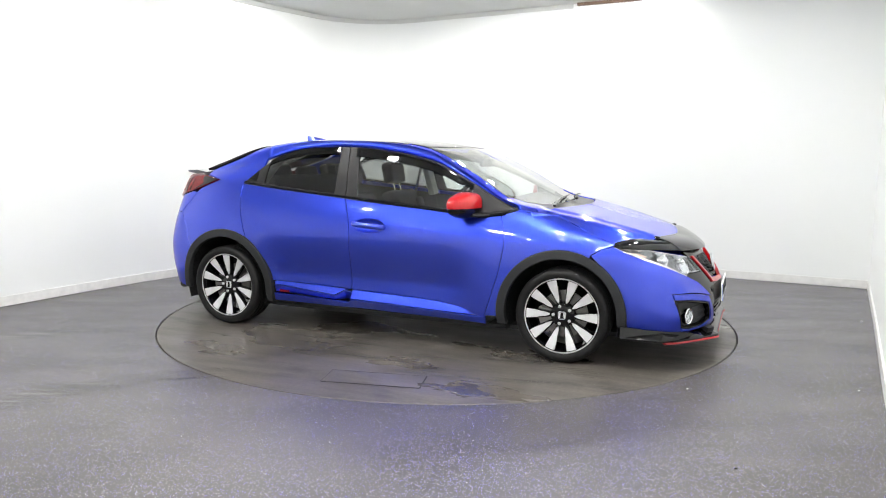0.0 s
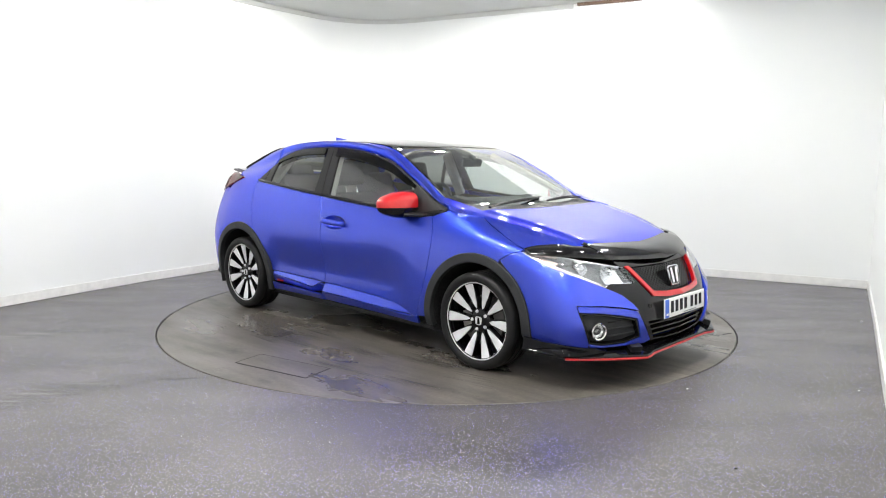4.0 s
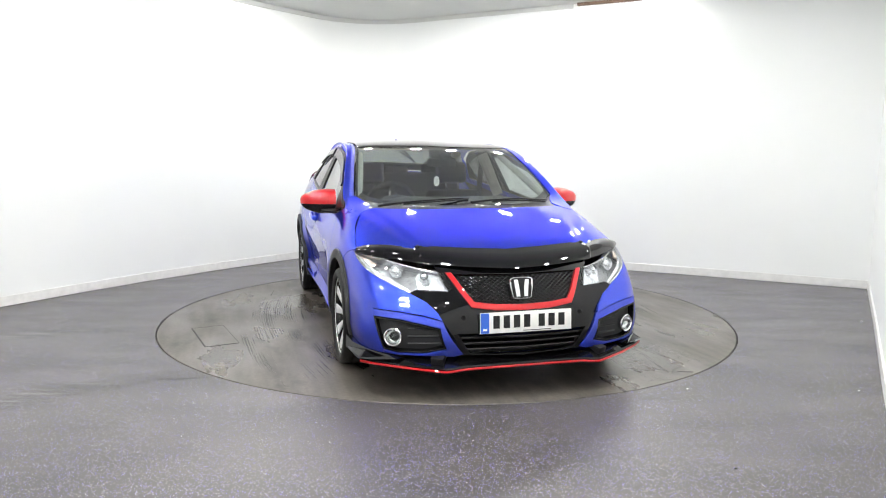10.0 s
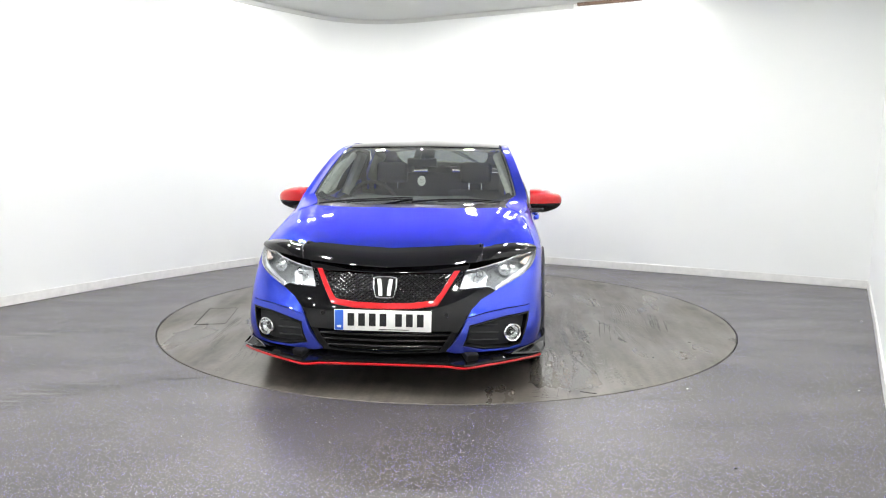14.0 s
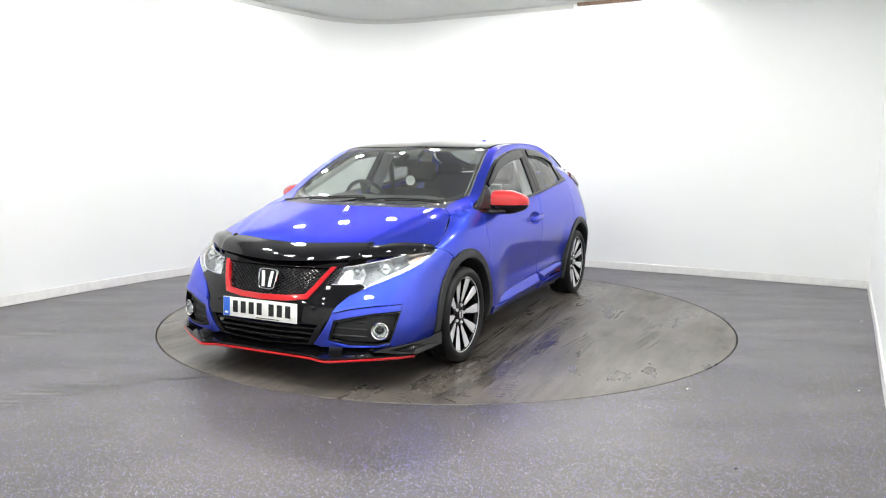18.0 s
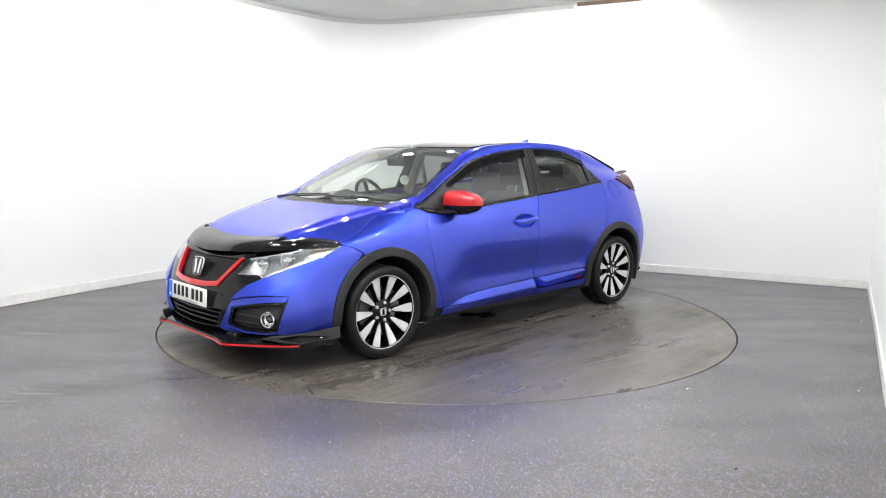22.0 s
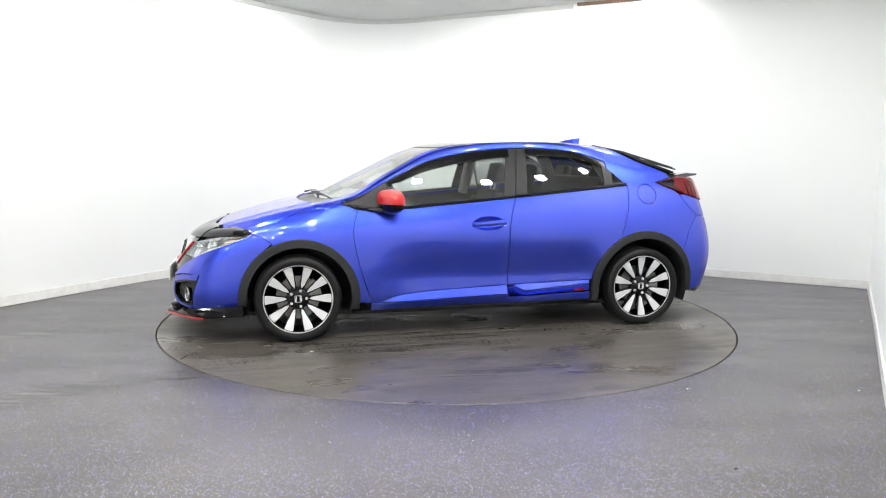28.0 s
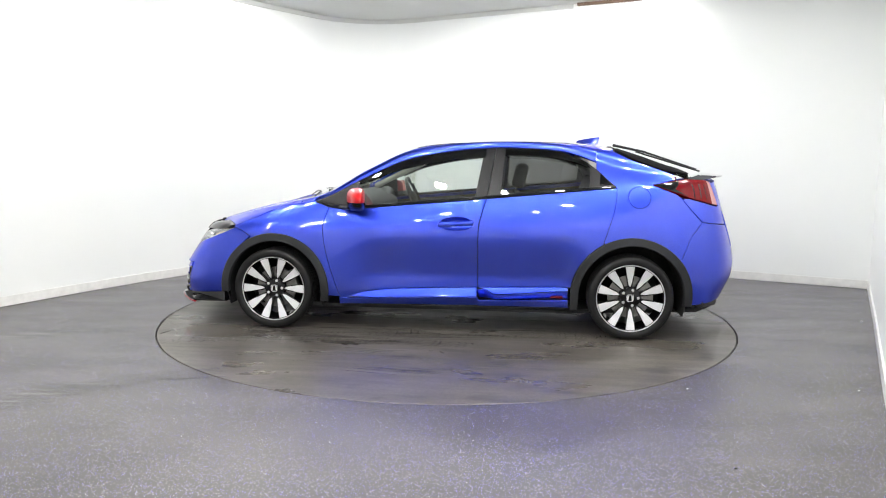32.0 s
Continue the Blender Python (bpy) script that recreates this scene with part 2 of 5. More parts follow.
tagged(part("floor", floor_sheet(), M_FLOOR), "dark grey speckled safety vinyl floor", "floor", kind="structure")
pit = bmesh.new()
add_prism(pit, [(9.6 * math.cos(a), 9.6 * math.sin(a)) for a in np.linspace(0, math.tau, 48, endpoint=False)], -0.12, -0.061)
tagged(part("ground", pit, M_SLOT), "dark concrete base under the floor", "ground", kind="structure")
tagged(part("ceiling", add_prism(bmesh.new(), OUT, HEIGHT, HEIGHT + 0.1), M_CEIL), "pale grey painted ceiling", "ceiling", kind="structure")
tagged(part("trim", wall_strip(LINE[4:BACK_END - 1], 0.0, HEIGHT - 0.05, HEIGHT - 0.002, 0.022), M_CEIL), "narrow white cornice under the ceiling", "cornice", kind="structure")

# ---------------------------------------------------------------- the car's shape
# Feature lines of the left half, from the nose's middle round the side to the tail's middle.
FEATURES = [
    [(2.17, 0, .20), (2.135, .38, .20), (2.035, .66, .21), (1.91, .80, .22), (1.70, .84, .22), (1.3, .85, .20), (.85, .85, .19), (.55, .845, .19), (.3, .84, .19),
     (-.25, .84, .195), (-.8, .85, .205), (-1.3, .86, .21), (-1.68, .84, .24), (-1.88, .74, .26), (-2.0, .45, .27), (-2.05, 0, .27)],
    [(2.20, 0, .34), (2.16, .38, .34), (2.055, .66, .34), (1.93, .815, .35), (1.70, .865, .35), (1.3, .88, .34), (.85, .88, .30), (.55, .866, .305), (.3, .862, .31),
     (-.25, .862, .335), (-.8, .868, .36), (-1.3, .89, .38), (-1.68, .86, .42), (-1.92, .75, .45), (-2.08, .45, .45), (-2.12, 0, .45)],
    [(2.175, 0, .48), (2.13, .36, .48), (2.03, .62, .50), (1.91, .79, .53), (1.68, .855, .55), (1.3, .885, .56), (.85, .882, .55), (.55, .884, .55), (.3, .884, .55),
     (-.25, .885, .56), (-.8, .891, .58), (-1.3, .895, .60), (-1.66, .87, .62), (-1.91, .76, .63), (-2.07, .45, .63), (-2.10, 0, .63)],
    [(2.095, 0, .60), (2.055, .34, .61), (1.96, .60, .63), (1.83, .755, .67), (1.62, .835, .72), (1.3, .865, .76), (.85, .865, .76), (.55, .868, .765), (.3, .87, .77),
     (-.25, .87, .78), (-.8, .875, .80), (-1.3, .87, .83), (-1.62, .83, .85), (-1.86, .73, .86), (-2.0, .45, .87), (-2.04, 0, .87)],
    [(2.035, 0, .68), (1.995, .33, .69), (1.91, .55, .71), (1.74, .70, .75), (1.54, .775, .80), (1.25, .80, .87), (.9, .805, .93), (.6, .812, .925), (.3, .815, .935),
     (-.25, .815, .975), (-.8, .80, 1.03), (-1.27, .775, 1.06), (-1.58, .738, 1.068), (-1.80, .65, 1.09), (-1.93, .40, 1.12), (-1.97, 0, 1.13)],
    [(2.02, 0, .69), (1.98, .29, .705), (1.88, .48, .735), (1.68, .62, .80), (1.47, .70, .855), (1.22, .74, .912), (.93, .772, .975), (.60, .722, 1.137), (.28, .668, 1.270),
     (-.25, .635, 1.345), (-.8, .63, 1.325), (-1.2, .668, 1.20), (-1.55, .640, 1.155), (-1.78, .57, 1.13), (-1.905, .35, 1.135), (-1.95, 0, 1.14)],
    [(2.00, 0, .70), (1.96, .25, .72), (1.85, .42, .765), (1.65, .55, .825), (1.44, .61, .882), (1.19, .66, .938), (.93, .712, 1.0), (.62, .668, 1.178), (.25, .605, 1.342),
     (-.25, .575, 1.385), (-.8, .565, 1.382), (-1.2, .55, 1.325), (-1.55, .53, 1.215), (-1.76, .48, 1.15), (-1.88, .3, 1.145), (-1.93, 0, 1.15)],
    [(1.985, 0, .71), (1.92, .0, .738), (1.80, 0, .783), (1.62, 0, .840), (1.38, 0, .906), (1.24, 0, .948), (1.12, 0, .984), (.74, 0, 1.175), (.34, 0, 1.352),
     (-.25, 0, 1.412), (-.8, 0, 1.41), (-1.2, 0, 1.355), (-1.55, 0, 1.25), (-1.76, 0, 1.18), (-1.88, 0, 1.155), (-1.92, 0, 1.15)],
]


def spline_rows(P, steps):
    """Catmull-Rom along the first axis of an array of points."""
    P = np.asarray(P, float)
    ext = np.concatenate([2 * P[:1] - P[1:2], P, 2 * P[-1:] - P[-2:-1]])
    out = []
    for i in range(len(P) - 1):
        p0, p1, p2, p3 = ext[i:i + 4]
        for s in np.linspace(0, 1, steps, endpoint=False):
            out.append(0.5 * (2 * p1 + (p2 - p0) * s + (2 * p0 - 5 * p1 + 4 * p2 - p3) * s * s + (3 * p1 - p0 - 3 * p2 + p3) * s ** 3))
    out.append(P[-1])
    return np.array(out)


US, VS = 10, 8
_along = spline_rows(np.array(FEATURES).transpose(1, 0, 2), US)
SKIN = spline_rows(_along.transpose(1, 0, 2), VS).transpose(1, 0, 2)

from mathutils.bvhtree import BVHTree
from mathutils.geometry import delaunay_2d_cdt
from mathutils.interpolate import poly_3d_calc


def skin_tree():
    """The whole skin, both halves, for casting outlines on to it; with a smooth normal at each corner."""
    du, dv = np.gradient(SKIN, axis=0), np.gradient(SKIN, axis=1)
    nrm = np.cross(du, dv)
    size = np.linalg.norm(nrm, axis=2, keepdims=True)
    nrm = nrm / np.maximum(size, 1e-9)
    mid = np.array((0.0, 0.0, 0.55))
    if ((SKIN - mid) * nrm).sum() < 0:
        nrm = -nrm
    pts, nors, faces = [], [], []
    rows, cols = SKIN.shape[:2]
    for sg in (1, -1):
        base = len(pts)
        pts += [Vector((q[0], sg * q[1], q[2])) for q in SKIN.reshape(-1, 3)]
        nors += [Vector((q[0], sg * q[1], q[2])) for q in nrm.reshape(-1, 3)]
        for i in range(rows - 1):
            for j in range(cols - 1):
                a = base + i * cols + j
                faces.append((a, a + 1, a + cols + 1, a + cols))
    return BVHTree.FromPolygons(pts, faces), pts, nors, faces


TREE, SKIN_PTS, SKIN_NORS, SKIN_FACES = skin_tree()
D45 = math.sqrt(0.5)


def flat(view, q):
    """A point of the body as it lies in a view."""
    if len(q) == 2:
        return q
    x, y, z = q
    return {"side": (x, z), "front": (y, z), "rear": (y, z), "top": (x, y), "diag": ((y - x) * D45, z), "tail": ((y + x) * D45, z)}[view]


def cast(view, a, b):
    """The place and the smooth normal of the skin behind (a, b) of a view."""
    if view == "side":
        o, d = Vector((a, 3, b)), Vector((0, -1, 0))
    elif view == "front":
        o, d = Vector((4, a, b)), Vector((-1, 0, 0))
    elif view == "rear":
        o, d = Vector((-4, a, b)), Vector((1, 0, 0))
    elif view == "top":
        o, d = Vector((a, b, 3)), Vector((0, 0, -1))
    elif view == "diag":
        o, d = Vector((-a * D45 + 3, a * D45 + 3, b)), Vector((-D45, -D45, 0))
    else:
        o, d = Vector((a * D45 - 3, a * D45 + 3, b)), Vector((D45, -D45, 0))
    hit, n, i, _ = TREE.ray_cast(o, d)
    if hit is None:
        best = None
        for s in np.linspace(1.0, 6.0, 60):
            q, n, k, dist = TREE.find_nearest(o + d * s)
            if best is None or dist < best[0]:
                best = (dist, q, k)
        hit, i = best[1], best[2]
    f = SKIN_FACES[i]
    w = poly_3d_calc([SKIN_PTS[k] for k in f], hit)
    n = sum((SKIN_NORS[k] * w[j] for j, k in enumerate(f)), Vector())
    if n.length < 0.1:
        n = hit - Vector((hit.x * 0.8, 0, 0.5))
    return hit, n.normalized()


def line(*pts, n=6):
    return curve_points(pts, n)


def tidy(poly, space=0.02):
    """Drops doubles, adds points on long edges and turns the outline counter-clockwise."""
    out = []
    for q in poly:
        if not out or math.dist(q, out[-1]) > 0.002:
            out.append(tuple(q))
    if math.dist(out[0], out[-1]) < 0.002:
        out.pop()
    full = []
    for a, b in zip(out, out[1:] + out[:1]):
        k = max(1, math.ceil(math.dist(a, b) / space))
        full += [(a[0] + (b[0] - a[0]) * s / k, a[1] + (b[1] - a[1]) * s / k) for s in range(k)]
    area = sum(a[0] * b[1] - b[0] * a[1] for a, b in zip(full, full[1:] + full[:1]))
    return full if area > 0 else full[::-1]


def inset(poly, d):
    """The counter-clockwise outline moved inward by d."""
    out, n = [], len(poly)
    for i in range(n):
        p, q, r = np.array(poly[i - 1]), np.array(poly[i]), np.array(poly[(i + 1) % n])
        a, b = q - p, r - q
        na, nb = np.array((-a[1], a[0])) / np.linalg.norm(a), np.array((-b[1], b[0])) / np.linalg.norm(b)
        m = na + nb
        m /= max(np.linalg.norm(m), 0.3)
        k = d / max(m @ na, 0.45)
        out.append(tuple(q + m * k))
    return out


def inside(poly, q):
    P = np.asarray(poly)
    x, y = q
    a, b = P, np.roll(P, -1, 0)
    c = (a[:, 1] > y) != (b[:, 1] > y)
    dy = np.where(b[:, 1] == a[:, 1], 1e-12, b[:, 1] - a[:, 1])
    return bool((c & (x < (b[:, 0] - a[:, 0]) * (y - a[:, 1]) / dy + a[:, 0])).sum() % 2)


def panel(name, view, outline, material, parent, label="", lift=0.0, depth=0.014, gap=0.0022, step=0.028, holes=(), sides=(1,), edge=0.0025, bulge=None):
    """A pressed sheet that follows the skin inside an outline, with rolled edges and a flange; one object for each side."""
    poly = inset(tidy([flat(view, q) for q in outline]), gap)
    cut = [inset(tidy([flat(view, q) for q in h]), -gap) for h in holes]
    loops = [poly] + [c[::-1] for c in cut]
    pts, edges = [], []
    borders = []
    for lp in loops:
        first = inset(lp, edge) if depth else lp
        idx = list(range(len(pts), len(pts) + len(first)))
        pts += first
        edges += list(zip(idx, idx[1:] + idx[:1]))
        borders.append((idx, lp))
    P = np.array(poly)
    border = np.array(pts)
    k = 0
    for gy in np.arange(P[:, 1].min(), P[:, 1].max(), step * 0.87):
        k += 1
        for gx in np.arange(P[:, 0].min() + (k % 2) * step / 2, P[:, 0].max(), step):
            if np.hypot(*(border - (gx, gy)).T).min() > step * 0.45 and inside(poly, (gx, gy)) and not any(inside(c, (gx, gy)) for c in cut):
                pts.append((gx, gy))
    got = delaunay_2d_cdt([Vector(q) for q in pts], edges, [], 0, 1e-6)
    flat_pts = [tuple(q) for q in got[0]]
    back = {}
    for new_i, olds in enumerate(got[3]):
        for o in olds:
            back[o] = new_i
    tri = []
    for f in got[2]:
        c = np.mean([flat_pts[i] for i in f], axis=0)
        if inside(pts_poly(pts, borders[0][0]), c) and not any(inside(pts_poly(pts, b[0]), c) for b in borders[1:]):
            tri.append(tuple(f))
    co, nor = [], []
    for a, b in flat_pts:
        q, n = cast(view, a, b)
        up = lift + (bulge(a, b) if bulge else 0.0)
        co.append(q + n * up)
        nor.append(n)
    faces, fnor = [], []
    for f in tri:
        n = (co[f[1]] - co[f[0]]).cross(co[f[2]] - co[f[0]])
        f = f if n.dot(nor[f[0]]) > 0 else f[::-1]
        faces.append(f)
        fnor.append([nor[i] for i in f])
    if bulge:
        acc = [Vector() for _ in co]
        for f in faces:
            n = (co[f[1]] - co[f[0]]).cross(co[f[2]] - co[f[0]])
            for i in f:
                acc[i] += n
        nor = [a.normalized() if a.length > 0 else n for a, n in zip(acc, nor)]
        fnor = [[nor[i] for i in f] for f in faces]
    if depth:
        for idx, lp in borders:
            ring0 = [back[i] for i in idx]
            low, deep, ln, out = [], [], [], []
            for i, q in zip(ring0, lp):
                s, n = cast(view, *q)
                up = lift + (bulge(*q) if bulge else 0.0)
                o = (s + n * up) - co[i]
                o = (o - n * o.dot(n))
                o = o.normalized() if o.length > 1e-6 else n
                low.append(len(co))
                co.append(s + n * (up - edge * 0.8))
                ln.append(n)
                out.append((n * 0.35 + o).normalized())
            for i, q in enumerate(lp):
                deep.append(len(co))
                co.append(co[low[i]] - ln[i] * depth)
            m = len(lp)
            for i in range(m):
                j = (i + 1) % m
                a, b, c, d = ring0[i], ring0[j], low[j], low[i]
                n = (co[b] - co[a]).cross(co[d] - co[a])
                order = ((a, nor[a]), (b, nor[b]), (c, out[j]), (d, out[i]))
                if n.dot(nor[a] + out[i]) < 0:
                    order = order[::-1]
                faces.append(tuple(o[0] for o in order))
                fnor.append([o[1] for o in order])
                a, b, c, d = low[i], low[j], deep[j], deep[i]
                side = [(out[x] - ln[x] * out[x].dot(ln[x])).normalized() for x in (i, j)]
                n = (co[b] - co[a]).cross(co[d] - co[a])
                order = ((a, side[0]), (b, side[1]), (c, side[1]), (d, side[0]))
                if n.dot(side[0]) < 0:
                    order = order[::-1]
                faces.append(tuple(o[0] for o in order))
                fnor.append([o[1] for o in order])
    made = []
    for sg, par in zip(sides, parent if isinstance(parent, (list, tuple)) else [parent] * len(sides)):
        me = bpy.data.meshes.new(name)
        if sg > 0:
            me.from_pydata([tuple(q) for q in co], [], faces)
            flatn = [n for f in fnor for n in f]
        else:
            me.from_pydata([(q.x, -q.y, q.z) for q in co], [], [f[::-1] for f in faces])
            flatn = [Vector((n.x, -n.y, n.z)) for f in fnor for n in f[::-1]]
        me.polygons.foreach_set("use_smooth", [True] * len(faces))
        me.normals_split_custom_set([tuple(n) for n in flatn])
        me.materials.append(material)
        ob = new(name, me)
        ob.parent = par
        made.append(tagged(ob, label))
    return made


def pts_poly(pts, idx):
    return [pts[i] for i in idx]


def mirrored(half):
    """A front or top outline closed over the middle: (x, y) or (y, z) half given from the middle outwards."""
    return half + [tuple(-c if i == 0 else c for i, c in enumerate(q)) for q in half[::-1]]


def both(half):
    """A top outline (x, y) closed over the middle."""
    return half + [(x, -y) for x, y in half[::-1]]


# ---------------------------------------------------------------- the car
car = tagged(new("car"), "metallic blue five-door hatchback with red mirrors on a turntable", "car")
LR = (1, -1)
WHEELBASE, TRACK, TYRE = 1.2975, 0.775, 0.298
BELT = line((.995, .938), (.86, .905), (.694, .899), (.3, .932), (-.141, .970), (-.7, 1.022), (-1.194, 1.068), n=8)
WINTOP = [(SKIN[i, 5 * VS][0], SKIN[i, 5 * VS][2] - .005) for i in range(6 * US, int(10.15 * US))]
WINTOP = line((.995, .938), WINTOP[0], n=3)[:-1] + WINTOP + line(WINTOP[-1], (-.95, 1.262), (-1.045, 1.200), (-1.125, 1.128), (-1.194, 1.068), n=5)[1:]
CREASE = line((.80, .243), (.729, .251), (.609, .293), (.372, .317), (.08, .330), (-.22, .341), (-.6, .353), (-.90, .361), n=6)


def between(curve, x0, x1):
    """The stretch of a side-view line between two x, from x0 to x1."""
    lo, hi = min(x0, x1), max(x0, x1)
    xs, zs = np.array([q[0] for q in curve]), np.array([q[1] for q in curve])
    o = np.argsort(xs)
    mids = [(x, z) for x, z in zip(xs[o], zs[o]) if lo < x < hi]
    full = [(lo, float(np.interp(lo, xs[o], zs[o])))] + mids + [(hi, float(np.interp(hi, xs[o], zs[o])))]
    return full if x0 < x1 else full[::-1]


def arch(cx, cz, r, a0, a1, n=24):
    return [(cx + r * math.cos(radians(a)), cz + r * math.sin(radians(a))) for a in np.linspace(a0, a1, n)]


FA, RA = (1.285, .300, .412), (-1.300, .305, .422)
DOOR_FRONT = line((.879, .905), (.915, .765), (.892, .587), (.845, .42), (.79, .255), n=6)
DOOR_MID = line((-.277, .982), (-.225, .80), (-.22, .60), (-.22, .338), n=5)
DOOR_REAR = line((-1.190, 1.066), (-1.183, .98), (-1.164, .886), (-1.10, .690), n=5)


def on_side(x, z):
    """The point of the left side behind (x, z)."""
    return tuple(cast("side", x, z)[0])


def door_wave(x, z):
    """The doors draw in below the handles and come out again over the sill."""
    k = min(1.0, max(0.0, (0.80 - x) / 0.35)) * min(1.0, max(0.0, (x + 1.0) / 0.22))
    k = k * k * (3 - 2 * k)
    if z > 0.42:
        return -0.040 * k * 0.5 * (1 - math.cos(math.pi * min(1.0, max(0.0, (0.76 - z) / 0.34))))
    return -0.040 * k * (1 - 0.55 * min(1.0, (0.42 - z) / 0.12))


# front doors, with a cup for the handle
cup = [(-.065 + .116 * math.cos(a), .803 + .047 * math.sin(a)) for a in np.linspace(0, math.tau, 28, endpoint=False)]
front_doors = panel("front_door", "side", between(BELT, .875, -.277) + DOOR_MID[1:] + between(CREASE, -.22, .79)[1:] + DOOR_FRONT[::-1][1:],
                    M_BLUE, car, holes=[cup], sides=LR, bulge=door_wave)
a_rear = arch(*RA[:2], RA[2], 62, 8, 14)
rear_doors = panel("rear_door", "side", between(BELT, -.277, -1.190) + DOOR_REAR[1:] + a_rear + between(CREASE, -.885, -.22) + DOOR_MID[::-1][1:],
                   M_BLUE, car, sides=LR, bulge=door_wave)
# front wings
HOODSEAM = [(1.10, .690, .960), (1.20, .722, .935), (1.425, .793, .828), (1.605, .815, .755)]
wings = panel("front_wing", "side", DOOR_FRONT + [(.87, .26)] + arch(*FA[:2], FA[2], 187, 64, 20) + [(1.468, .690), (1.53, .727), (1.592, .748)]
              + line((1.605, .756), (1.425, .829), (1.25, .905), (1.20, .922), (1.10, .944), (1.0, .952), n=6) + [(.985, .948), (.90, .912)], M_BLUE, car, sides=LR, gap=0.001, edge=0.0015)
# side skirts under the doors: a sill with a bright blade and a folded facet above it
def ramp_fade(x):
    return min(1.0, max(0.0, (x + 0.93) / 0.12)) * min(1.0, max(0.0, (0.79 - x) / 0.20))


def on_line(pts, x):
    """Height of a side-view line, given from front to rear, at x."""
    return float(np.interp(x, [q[0] for q in pts[::-1]], [q[1] for q in pts[::-1]]))


def blade_swell(x, z):
    """Draws out from the door's foot like a shelf."""
    d = max(0.0, on_line(CREASE, x) - z)
    return ramp_fade(x) * (-0.023 + 0.68 * d)


FOLD = [(-.216, .327), (-.270, .333), (-.344, .297), (-.861, .336)]
SILL_TOP = [(.795, .251), (.729, .247), (.30, .263), (-.217, .279), (-.230, .257), (-.863, .275)]


def facet_swell(x, z):
    """Turns in below the fold."""
    top = on_line(FOLD, x)
    return blade_swell(x, top) + ramp_fade(x) * (0.004 - 0.40 * max(0.0, top - z))


def sill_swell(x, z):
    return ramp_fade(x) * (0.014 - 0.42 * max(0.0, on_line(SILL_TOP, x) - z)) + 0.002


skirts = panel("side_skirt", "side", SILL_TOP + [(-.866, .214), (-.231, .208), (.3, .202), (.795, .198)], M_BLUE, car, "blue sill skirt", sides=LR, bulge=sill_swell, step=0.014, gap=0.001)
panel("skirt_blade", "side", between(CREASE, .729, -.214) + [(-.216, .283), (.30, .266), (.729, .249)], M_BLUE, skirts, sides=LR, bulge=blade_swell, step=0.014, gap=0.0015)
panel("skirt_blade", "side", between(CREASE, -.228, -.861) + [(-.861, .337), (-.344, .299), (-.272, .334)], M_BLUE, skirts, sides=LR, bulge=blade_swell, step=0.014, gap=0.0012)
panel("skirt_facet", "side", FOLD + [(-.863, .277), (-.230, .259)], M_BLUE, skirts, sides=LR, bulge=facet_swell, step=0.014, gap=0.0012)
panel("sill", "side", [(.80, .202), (.2, .200), (-.905, .214), (-.905, .198), (.80, .180)], M_BLACK, car, sides=LR, lift=-0.010)
q, n = cast("side", -.784, .292)
badge_y = q.y + facet_swell(-.784, .292) + .002
for sg in LR:
    part("sill_badge", box((.085, .004, .022), pose(-.784, sg * badge_y, .293, sg * 22), 0.0015), M_BADGE, car, "dark red badge on the sill")

# A-pillar and roof rail
EDGE = [tuple(SKIN[i, 6 * VS]) for i in range(int(6 * US), int(11.2 * US) + 1)]


def strip_panel(name, u0, u1, v0, v1, material, parent, label="", lift=0.0, depth=0.014, sides=LR):
    """A sheet cut along the feature lines, for slender parts such as the pillars."""
    made = []
    rows, cols = SKIN.shape[:2]
    for sg in sides:
        base = 0 if sg > 0 else rows * cols
        co, nor, faces, fn = [], [], [], []
        nu, nv = u1 - u0 + 1, v1 - v0 + 1
        for i in range(u0, u1 + 1):
            for j in range(v0, v1 + 1):
                k = base + i * cols + j
                edge = 0.0025 if j in (v0, v1) or i in (u0, u1) else 0.0
                co.append(SKIN_PTS[k] + SKIN_NORS[k] * (lift - edge))
                nor.append(SKIN_NORS[k])
        for i in range(nu - 1):
            for j in range(nv - 1):
                q = [i * nv + j, i * nv + j + 1, (i + 1) * nv + j + 1, (i + 1) * nv + j]
                n = (co[q[1]] - co[q[0]]).cross(co[q[3]] - co[q[0]])
                q = q if n.dot(nor[q[0]]) > 0 else q[::-1]
                faces.append(q)
        ring = [j for j in range(nv)] + [i * nv + nv - 1 for i in range(1, nu)] + [(nu - 1) * nv + j for j in range(nv - 2, -1, -1)] + [i * nv for i in range(nu - 2, 0, -1)]
        low = len(co)
        for k in ring:
            co.append(co[k] - nor[k] * depth)
        m = len(ring)
        for i in range(m):
            faces.append((ring[i], ring[(i + 1) % m], low + (i + 1) % m, low + i))
        me = bpy.data.meshes.new(name)
        me.from_pydata([tuple(c) for c in co], [], [tuple(f) for f in faces])
        me.polygons.foreach_set("use_smooth", [True] * len(faces))
        top = (nu - 1) * (nv - 1)
        flatn = []
        for k, f in enumerate(faces):
            if k < top:
                flatn += [tuple(nor[i]) for i in f]
            else:
                flatn += [tuple(me.polygons[k].normal)] * 4
        me.normals_split_custom_set(flatn)
        me.materials.append(material)
        ob = new(name, me)
        ob.parent = parent
        made.append(tagged(ob, label))
    return made


RAIL_END = int(10.6 * US)
rails = strip_panel("roof_rail", int(5.9 * US), RAIL_END, 5 * VS, 6 * VS, M_BLUE, car)
